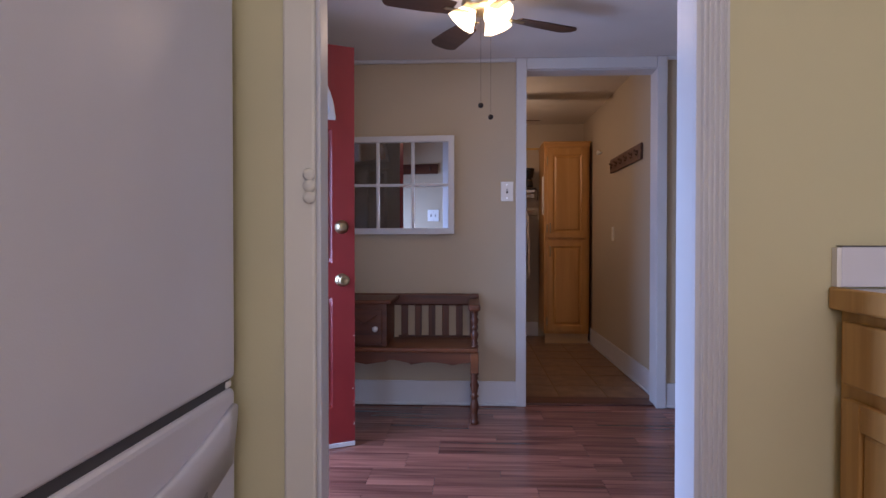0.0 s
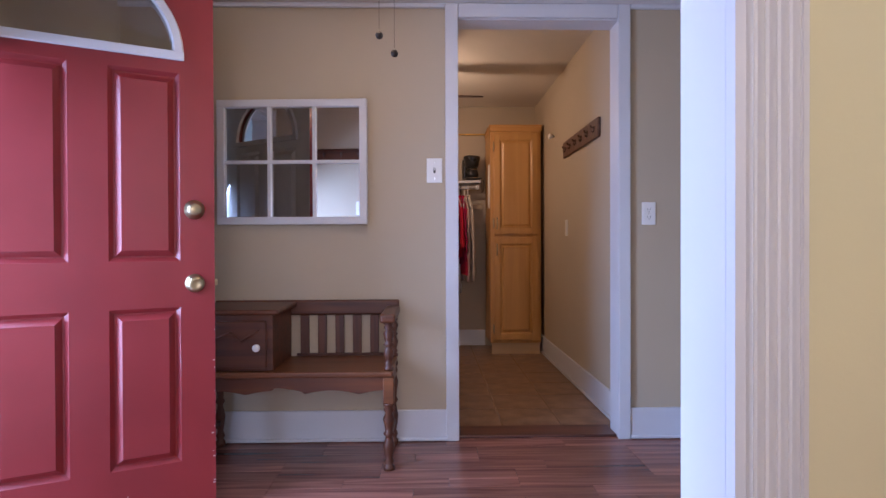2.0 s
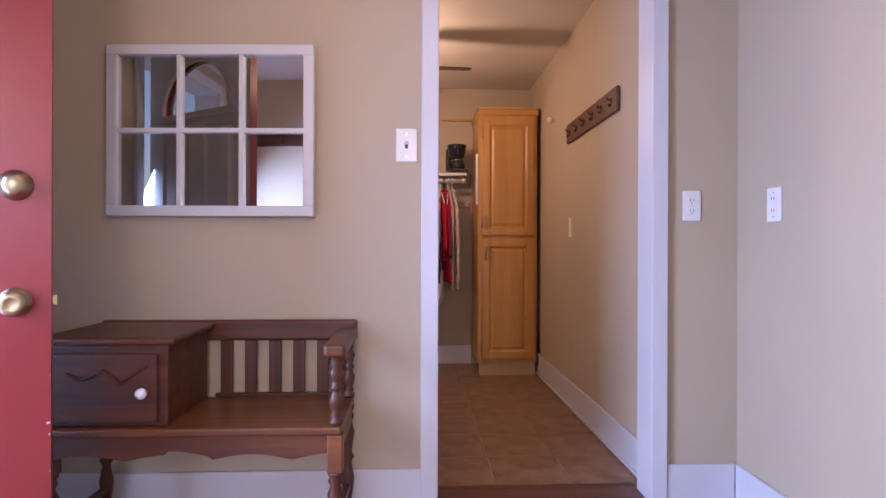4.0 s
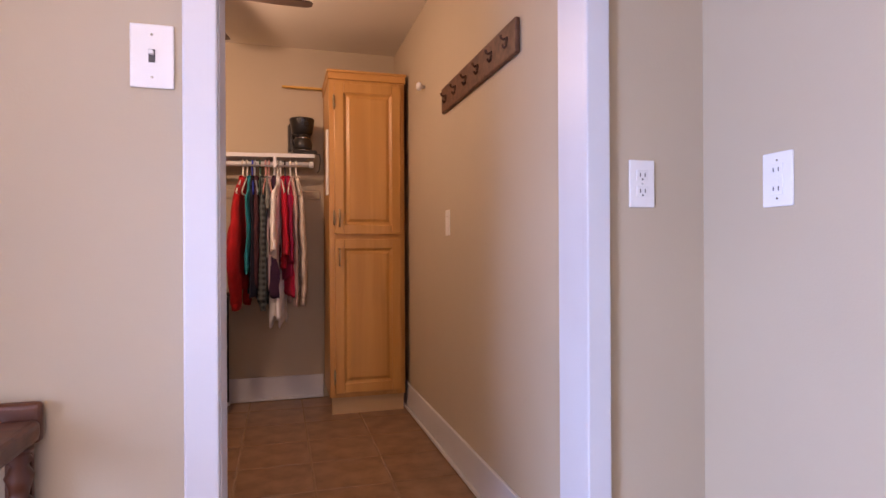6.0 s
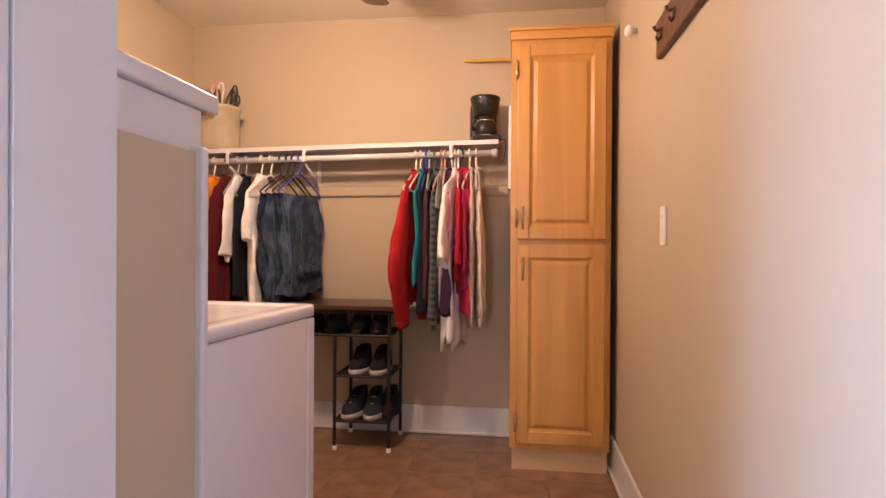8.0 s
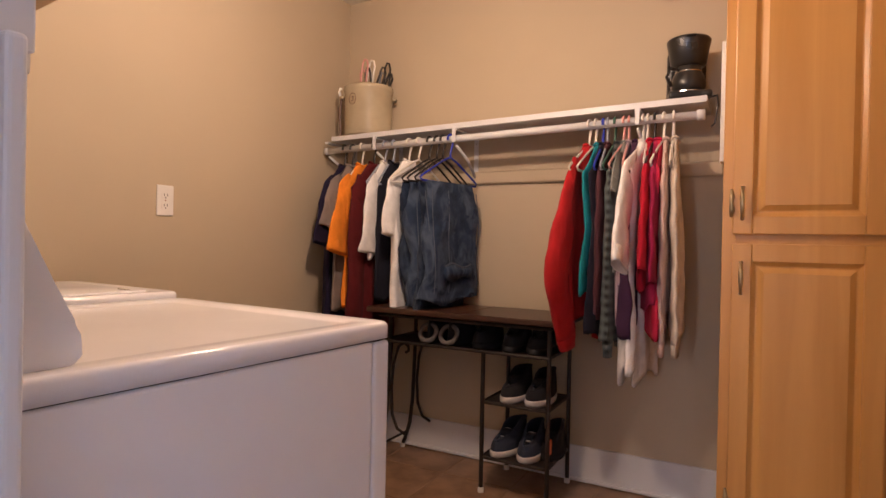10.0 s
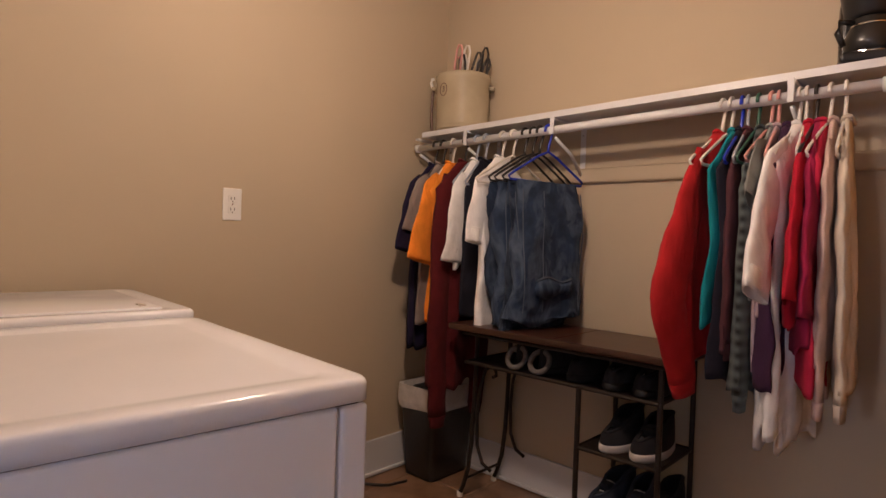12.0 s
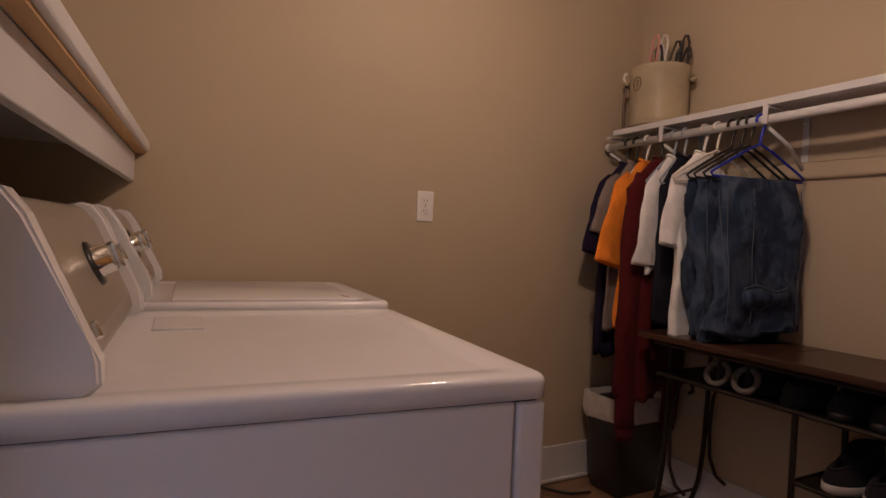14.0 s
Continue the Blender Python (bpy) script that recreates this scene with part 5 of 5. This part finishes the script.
shirt("trousers", "dark navy garment behind the teal shirt", 0.553, C["dark"], 0.84, "none", 0.024, 0.205, 0, 0.5, 0, 10)
shirt("shirt", "dull mauve shirt on a hanger", 0.574, C["mauve"], 0.78, "long", 0.022, 0.185, 2, 0.60, 0, 11, -0.01)
shirt("shirt", "black and grey plaid flannel shirt on a hanger", 0.611, C["plaid"], 0.88, "long", 0.026, 0.195, 3, 0.74, 0, 12, -0.005)
shirt("blouse", "silvery satin blouse on a hanger", 0.639, C["silver"], 0.62, "short", 0.018, 0.19, 2, 0.2, 0, 13)
shirt("cardigan", "pale lavender long-sleeved cardigan on a hanger", 0.657, C["lavender"], 0.66, "long", 0.016, 0.180, -2, 0.62, 0.0, 14, -0.01)
shirt("shirt", "deep purple long shirt on a hanger", 0.682, C["purple"], 0.84, "none", 0.030, 0.215, 2, 0.5, 0, 15)
shirt("t_shirt", "white short-sleeved knit top on a hanger", 0.708, C["white"], 1.00, "short", 0.032, 0.205, -4, 0.44, 0.0, 16, 0.115, None, 0.012, 0.035)
shirt("blouse", "crimson short-sleeved blouse on a hanger", 0.735, C["crimson"], 0.68, "short", 0.028, 0.205, 4, 0.46, 0, 17, 0.05)
shirt("shirt", "magenta shirt on a hanger", 0.758, C["magenta"], 0.74, "short", 0.028, 0.205, 6, 0.50, 0, 18, 0.02)
shirt("blouse", "rose red long blouse on a hanger", 0.766, C["rose"], 0.84, "none", 0.026, 0.20, 7, 0.3, 0, 19)
shirt("cardigan", "blush cream long-sleeved cardigan on a hanger", 0.792, C["blush"], 0.76, "long", 0.018, 0.190, 6, 0.72, 0.0, 20, 0.0)
shirt("sweater", "cream knitted sweater on a hanger", 0.824, C["cream"], 0.84, "long", 0.020, 0.180, 7, 0.72, 0.02, 21, 0.0)


# ---------- shoe table ----------
def shoe_table():
    t = thing("shoe_table", "dark wooden console table with iron frame and shoe shelves", "table", (0, 0, 0))
    top = box(-0.470, 0.455, 5.775, 6.150, 0.735, 0.760, 0.006, 3)
    part("top", top, M_TABLE, t, "dark wooden top with an inlaid seam")
    part("seam", box(0.010, 0.016, 5.806, 6.144, 0.7595, 0.7608), M_BENCH, t)
    part("top_rail", tube([(-0.42, 5.815, 0.722), (0.40, 5.815, 0.722), (0.40, 6.135, 0.722), (-0.42, 6.135, 0.722)], 0.008, 8, closed=True), M_IRON, t)
    for x, zt in ((0.095, 0.600), (0.385, 0.728)):
        for y in (5.845, 6.135):
            part("post", tube([(x, y, 0.018), (x, y, zt)], 0.0095, 8), M_IRON, t)
            part("foot", lathe([(0.013, 0.0), (0.013, 0.018), (0.010, 0.022)], 10, (x, y, 0.0)), M_PLATE, t, "white plastic foot cap")
    for y in (5.905, 6.140):
        yy = y
        part("leg", tube([(-0.485, yy, 0.016), (-0.470, yy, 0.05), (-0.446, yy, 0.13), (-0.432, yy, 0.25), (-0.426, yy, 0.40), (-0.421, yy, 0.56), (-0.418, yy, 0.724)], 0.0095, 8), M_IRON, t, "curved iron leg")
        part("foot", lathe([(0.013, 0.0), (0.013, 0.018), (0.010, 0.022)], 10, (-0.487, yy, 0.0)), M_PLATE, t, "white plastic foot cap")
        sc = [(-0.326, yy, 0.155), (-0.371, yy, 0.175), (-0.401, yy, 0.24), (-0.408, yy, 0.36), (-0.398, yy, 0.48), (-0.371, yy, 0.565), (-0.341, yy, 0.585), (-0.318, yy, 0.572), (-0.316, yy, 0.550), (-0.331, yy, 0.540)]
        part("scroll", tube(sc, 0.0075, 8), M_IRON, t, "scrolled iron brace", True)
    part("stretcher", tube([(-0.460, 5.905, 0.085), (-0.460, 6.140, 0.085)], 0.006, 8), M_IRON, t)
    # mesh shelves with rims
    for z, x0 in ((0.600, -0.420), (0.385, 0.095), (0.150, 0.095)):
        y0 = 5.845 if x0 > 0 else 5.835
        rim = tube([(x0, y0, z), (0.385, y0, z), (0.385, 6.135, z), (x0, 6.135, z)], 0.0075, 8, closed=True)
        sh = part("shelf", rim, M_IRON, t, "iron shelf rim")
        part("mesh_panel", box(x0 + 0.004, 0.381, y0 + 0.004, 6.131, z - 0.003, z + 0.001), M_IRON, sh, "dark mesh shelf panel")
    return t


shoe_table()


def shoe(place, turn, upper, label, group, sole=M_SOLE, L=0.275, slipper=False):
    s = thing("slipper" if slipper else "shoe", label, "slipper" if slipper else "shoe", place, turn, group)
    def outline(k, f):
        pts = []
        for j in range(24):
            a = 2 * math.pi * j / 24
            c, sn = math.cos(a), math.sin(a)
            y = sn * L / 2
            w = (0.047 + 0.010 * math.sin((sn + 0.35) * 1.7)) * (1 if abs(sn) < 0.98 else 0.9)
            pts.append((c * w * f, y * (0.985 if f < 1 else 1.0) * k, 0))
        return pts
    so = [[(x * f, y * f, z) for x, y, _ in outline(1, 1)] for f, z in ((0.95, 0.0), (1.0, 0.006), (1.0, 0.022), (0.97, 0.028))]
    part("sole", ring_skin(so), sole if not slipper else M_SHOE, s, "thick pale sole", True)
    rows = []
    for i in range(8):
        u = i / 7
        f = 0.97 - 0.10 * u
        ring = []
        for x, y, _ in outline(1, 1):
            v = y / L + 0.5
            toe = 0.052 if slipper else 0.040 + 0.010 * math.sin(v * 3)
            hgt = toe + (0.055 if not slipper else 0.022) * (1 / (1 + math.exp((v - 0.52) * 14)))
            pull = 1 - 0.55 * u * u * (v > 0.62) - 0.32 * u * u * (v <= 0.62)
            ring.append((x * f * pull, y * (f if v > 0.5 else 0.97 - 0.03 * u), 0.027 + hgt * math.sin(u * math.pi / 2)))
        rows.append(ring)
    up = bmesh.new()
    ring_skin(rows, bm=up, caps=False)
    part("upper", up, upper, s, "", True)
    # opening collar, tongue and laces
    top = rows[-1]
    col = [p for p in top if p[1] < 0.03 * L]
    if slipper:
        part("fleece_trim", tube([(0.040 * math.cos(a), -L / 2 + 0.000 + 0.020 * math.sin(a), 0.052 + 0.036 * math.sin(a)) for a in [2 * math.pi * k / 18 for k in range(18)]], 0.0105, 8, closed=True), M_MUSLIN, s, "pale fleece trim", True)
    else:
        part("collar", tube([(p[0], p[1], p[2]) for p in top], 0.0065, 6, closed=True), upper, s, "", True)
        part("tongue", box(-0.022, 0.022, -0.005, 0.055, 0.060, 0.100, 0.010, 2), upper, s)
        lc = bmesh.new()
        for k in range(4):
            tube([(-0.024, 0.015 + 0.014 * k, 0.094 - 0.008 * k), (0.0, 0.020 + 0.014 * k, 0.102 - 0.009 * k), (0.024, 0.015 + 0.014 * k, 0.094 - 0.008 * k)], 0.0028, 6, lc)
        part("laces", lc, M_SOLE if upper is M_SHOE_BLUE else M_SHOE, s, "", True)
        part("side_patch", box(0.040, 0.050, -0.03, 0.04, 0.030, 0.055, 0.004), M_SOLE, s, "pale side patch")
    return s


for x, dx in ((0.200, 0), (0.312, 0)):
    shoe((x, 5.990, 0.3865), 176 + dx, M_SHOE, "black athletic shoe with thick white sole on the shelf", "shoes on the table shelves")
for x, tn in ((0.170, 170), (0.275, 182)):
    shoe((x, 5.985, 0.1515), tn, M_SHOE_BLUE, "dark navy athletic shoe with white sole and pale laces", "shoes on the table shelves")
shoe((0.350, 6.04, 0.1515), 180, M_SHOE, "black shoe with an orange tab on the low shelf", "shoes on the table shelves", M_SHOE, 0.24)
tagged(part("tag", box(0.368, 0.377, 5.905, 5.93, 0.19, 0.25, 0.003), M_ORANGE_T), "orange tag hanging on a shoe", "tag")
for x in (-0.185, -0.080):
    shoe((x, 5.990, 0.6015), 0, M_SHOE, "dark slipper with pale fleece trim under the table top", "slippers", M_SHOE, 0.26, True)
shoe((0.060, 5.985, 0.6015), 176, M_SHOE, "low black flat shoe under the table top", "shoes on the table shelves", M_SHOE, 0.25)
for x in (0.20, 0.31):
    shoe((x, 5.985, 0.6015), 180, M_SHOE, "plain black leather shoe under the table top", "shoes on the table shelves", M_BLACK, 0.27)


# ---------- waste bin ----------
def bin_thing():
    b = thing("waste_bin", "black plastic waste bin with white liner over its rim", "bin", (-0.745, 6.025, 0))
    def rect(wx, wy, z, r=0.03, wob=0.0):
        pts = []
        for cx, cy, a0 in ((wx - r, wy - r, 0), (-wx + r, wy - r, 90), (-wx + r, -wy + r, 180), (wx - r, -wy + r, 270)):
            for k in range(6):
                a = radians(a0 + 18 * k)
                pts.append((cx + r * math.cos(a), cy + r * math.sin(a), z + wob * math.sin(7 * a + a0)))
        return pts
    part("shell", ring_skin([rect(0.090, 0.125, 0.002), rect(0.092, 0.127, 0.02), rect(0.112, 0.155, 0.405), rect(0.117, 0.160, 0.408), rect(0.117, 0.160, 0.418), rect(0.108, 0.151, 0.418), rect(0.086, 0.120, 0.03)]), M_BLACK, b, "black ribbed shell", True)
    part("liner", ring_skin([rect(0.116, 0.159, 0.320, 0.032, 0.008), rect(0.121, 0.164, 0.35, 0.03, 0.004), rect(0.120, 0.163, 0.40, 0.03, 0.004), rect(0.118, 0.161, 0.424), rect(0.106, 0.149, 0.423), rect(0.102, 0.14, 0.38)], caps=False), M_BAG, b, "crumpled white liner")
    lid = part("rubbish", box(-0.085, 0.085, -0.12, 0.12, 0.33, 0.415, 0.03, 3), M_BLACK, b, "dark bagged rubbish")
    return b


bin_thing()
cord = tube([(-0.893, 5.62, 0.008), (-0.86, 5.66, 0.008), (-0.80, 5.70, 0.008), (-0.76, 5.74, 0.008), (-0.74, 5.83, 0.008)], 0.006, 8)
tagged(part("power_cord", cord, M_BLACK, None, "", True), "short black cord lying on the tiles", "cord")


# ---------- on the shelf ----------
def crock():
    c = thing("stoneware_crock", "glazed beige stoneware crock with bail handle, full of spare hangers", "crock", (-0.682, 6.055, 1.598))
    c.scale = (1.0, 1.0, 1.08)
    c.rotation_euler = (0, 0, radians(35))
    prof = [(0.112, 0.0), (0.120, 0.006), (0.122, 0.03), (0.122, 0.205), (0.125, 0.212), (0.128, 0.222), (0.127, 0.236), (0.118, 0.240), (0.112, 0.235), (0.110, 0.03), (0.02, 0.012)]
    part("pot", lathe(prof, 40), M_CROCK, c, "", True)
    part("foot_ring", lathe([(0.113, 0.0005), (0.1215, 0.0065), (0.1225, 0.014), (0.1215, 0.0145)], 40), M_CROCK, c)
    for sx in (-1, 1):
        ear = tube([(sx * 0.124, -0.03, 0.18), (sx * 0.138, -0.025, 0.185), (sx * 0.142, 0, 0.188), (sx * 0.138, 0.025, 0.185), (sx * 0.124, 0.03, 0.18)], 0.008, 8)
        part("lug", ear, M_CROCK, c, "", True)
    part("bail", tube([(-0.142, -0.005, 0.19), (-0.150, -0.012, 0.212), (-0.146, -0.014, 0.226), (-0.135, -0.014, 0.226)], 0.007, 8), M_PLATE, c, "white bail grip", True)
    part("strap", tube([(-0.139, 0.0, 0.19), (-0.146, -0.002, 0.10), (-0.140, 0.0, 0.004)], 0.006, 6), M_BOARD, c, "brown wire bail end")
    # round stamp with a number
    a = radians(-130)
    ring = tube([(0.022 * math.cos(v), 0, 0.026 * math.sin(v)) for v in [2 * math.pi * k / 24 for k in range(24)]], 0.0016, 6, closed=True)
    m = Matrix.Translation((0.1228 * math.cos(a), 0.1228 * math.sin(a), 0.165)) @ Matrix.Rotation(a + math.pi / 2, 4, 'Z')
    ring.transform(m)
    st = part("stamp", ring, M_BOARD, c, "brown oval stamp")
    cu = bpy.data.curves.new("numeral", 'FONT')
    cu.body, cu.size, cu.extrude, cu.align_x, cu.align_y = "3", 0.034, 0.0008, 'CENTER', 'CENTER'
    tmp = bpy.data.objects.new("numeral", cu)
    me = bpy.data.meshes.new_from_object(tmp)
    bpy.data.objects.remove(tmp)
    me.transform(m @ Matrix.Rotation(radians(90), 4, 'X'))
    me.materials.append(M_BOARD)
    nu = new("numeral", me)
    nu.parent = st
    # hangers standing in it
    rnd = random.Random(3)
    for i, (col, h, x) in enumerate((("pink", 0.37, -0.05), ("white", 0.37, -0.02), ("white", 0.34, 0.0), ("black", 0.33, 0.02), ("black", 0.33, -0.015), ("grey", 0.33, 0.045), ("black", 0.375, 0.07), ("pink", 0.33, -0.035), ("black", 0.32, 0.055))):
        y = rnd.uniform(-0.05, 0.05)
        lean = rnd.uniform(-0.02, 0.05)
        pts = [(x * 0.6, y, 0.03), (x + lean * 0.5, y, h * 0.75), (x + lean, y, h - 0.02), (x + lean + 0.008, y, h), (x + lean + 0.020, y - 0.006, h - 0.004), (x + lean + 0.026, y - 0.008, h - 0.03), (x + 0.03, y - 0.01, 0.20), (x * 0.7 + 0.01, y, 0.04)]
        part("spare_hanger", tube(pts, 0.0055, 8), HANGER_MAT[col], c, col + " spare hanger end", True)


crock()


def coffee_maker():
    c = thing("coffee_maker", "black drip coffee maker with glass carafe on the shelf", "coffee maker", (0.855, 6.050, 1.6225), 12)
    c.scale = (1.0, 1.0, 0.94)
    part("base", box(-0.076, 0.078, -0.105, 0.098, 0.0, 0.030, 0.010, 3), M_BLACK, c)
    part("warming_plate", lathe([(0.062, 0.030), (0.062, 0.034), (0.01, 0.035)], 24, (0, -0.03, 0)), M_CHROME, c, "steel warming plate")
    part("tower", box(-0.070, 0.074, 0.036, 0.098, 0.030, 0.236, 0.016, 3), M_BLACK, c, "water tank tower")
    hd = lathe([(0.056, 0.142), (0.064, 0.150), (0.074, 0.210), (0.080, 0.240), (0.081, 0.250), (0.076, 0.256), (0.03, 0.259), (0.004, 0.259)], 32, (0, -0.022, 0))
    part("brew_head", hd, M_BLACK, c, "tapered black brew basket", True)
    part("lid_tab", box(-0.018, 0.018, -0.112, -0.090, 0.243, 0.252, 0.003), M_BLACK, c)
    ca = lathe([(0.050, 0.035), (0.061, 0.044), (0.064, 0.070), (0.056, 0.105), (0.046, 0.122), (0.049, 0.138), (0.046, 0.140), (0.004, 0.140)], 32, (0, -0.030, 0))
    carafe = part("carafe", ca, M_BLACK, c, "dark shiny carafe", True)
    part("band", lathe([(0.0495, 0.113), (0.0495, 0.121), (0.047, 0.1215)], 28, (0, -0.030, 0)), M_CHROME, carafe, "steel carafe band", True)
    part("carafe_handle", tube([(-0.045, -0.055, 0.128), (-0.075, -0.085, 0.125), (-0.082, -0.092, 0.09), (-0.066, -0.076, 0.055)], 0.008, 8), M_BLACK, carafe, "", True)
    part("switch", box(0.040, 0.062, -0.109, -0.104, 0.008, 0.020, 0.002), M_GREYLINE, c)
    part("cord", tube([(0.07, 0.0, 0.02), (0.092, -0.06, 0.012), (0.094, -0.10, 0.003), (0.094, -0.118, -0.04), (0.085, -0.118, -0.11), (0.072, -0.116, -0.125)], 0.0035, 6), M_BLACK, c, "dangling black cord", True)


coffee_maker()
tagged(part("yellow_straightedge", box(0.735, 1.12, 6.120, 6.136, 2.088, 2.102, 0.002), M_STICK), "yellow wooden straightedge lying behind the cabinet", "straightedge")
tagged(part("notice_card", box(0.992, 1.0045, 5.735, 5.79, 1.345, 1.745, 0.001), M_PAPER), "white card fixed to the cabinet side", "card")

# ---------- floor pieces last ----------
rnd = random.Random(21)
PL = {}
def plank_mesh(length):
    if length not in PL:
        bm = box(0, length - 0.0012, 0, 0.0938, -0.005, 0.0, 0.0006, 1)
        me = bpy.data.meshes.new("plank")
        bm.to_mesh(me)
        bm.free()
        me.materials.append(M_PLANK)
        PL[length] = me
    return PL[length]


floor_e = bpy.data.objects["floor_entry"]
y = 1.025
while y < 3.43:
    x = -1.12 - rnd.choice((0.0, 0.15, 0.3, 0.45))
    while x < 1.765:
        ln = rnd.choice((0.30, 0.45, 0.60, 0.75))
        x0, x1 = max(x, -1.118), min(x + ln, 1.773)
        if x1 - x0 > 0.02:
            ob = new("plank", plank_mesh(round(x1 - x0, 2) if (x0 > x or x1 < x + ln) else ln))
            ob.location = (x0, y, 0.0)
            ob.parent = floor_e
        x += ln
    y += 0.095

bm = box(-0.1605, 0.1605, -0.1605, 0.1605, -0.006, 0.0, 0.0018, 2)
tile_me = bpy.data.meshes.new("tile")
bm.to_mesh(tile_me)
bm.free()
tile_me.materials.append(M_TILE)
floor_l = bpy.data.objects["floor_laundry"]
def cut_tile(x0, x1, y0, y1):
    b = box(x0, x1, y0, y1, -0.006, 0.0, 0.002, 2)
    return b
gx, gy = 0.5235, 4.945
for i in range(-5, 5):
    for k in range(-5, 5):
        cx, cy = gx + 0.33 * (i + 0.5), gy + 0.33 * (k + 0.5)
        x0, x1, y0, y1 = max(cx - 0.1605, -0.913), min(cx + 0.1605, 1.502), max(cy - 0.1605, 3.602), min(cy + 0.1605, 6.188)
        if x1 - x0 < 0.03 or y1 - y0 < 0.03:
            continue
        if x1 - x0 > 0.32 and y1 - y0 > 0.32:
            ob = new("tile", tile_me)
            ob.location = (cx, cy, 0)
            ob.parent = floor_l
        else:
            part("tile", cut_tile(x0, x1, y0, y1), M_TILE, floor_l)
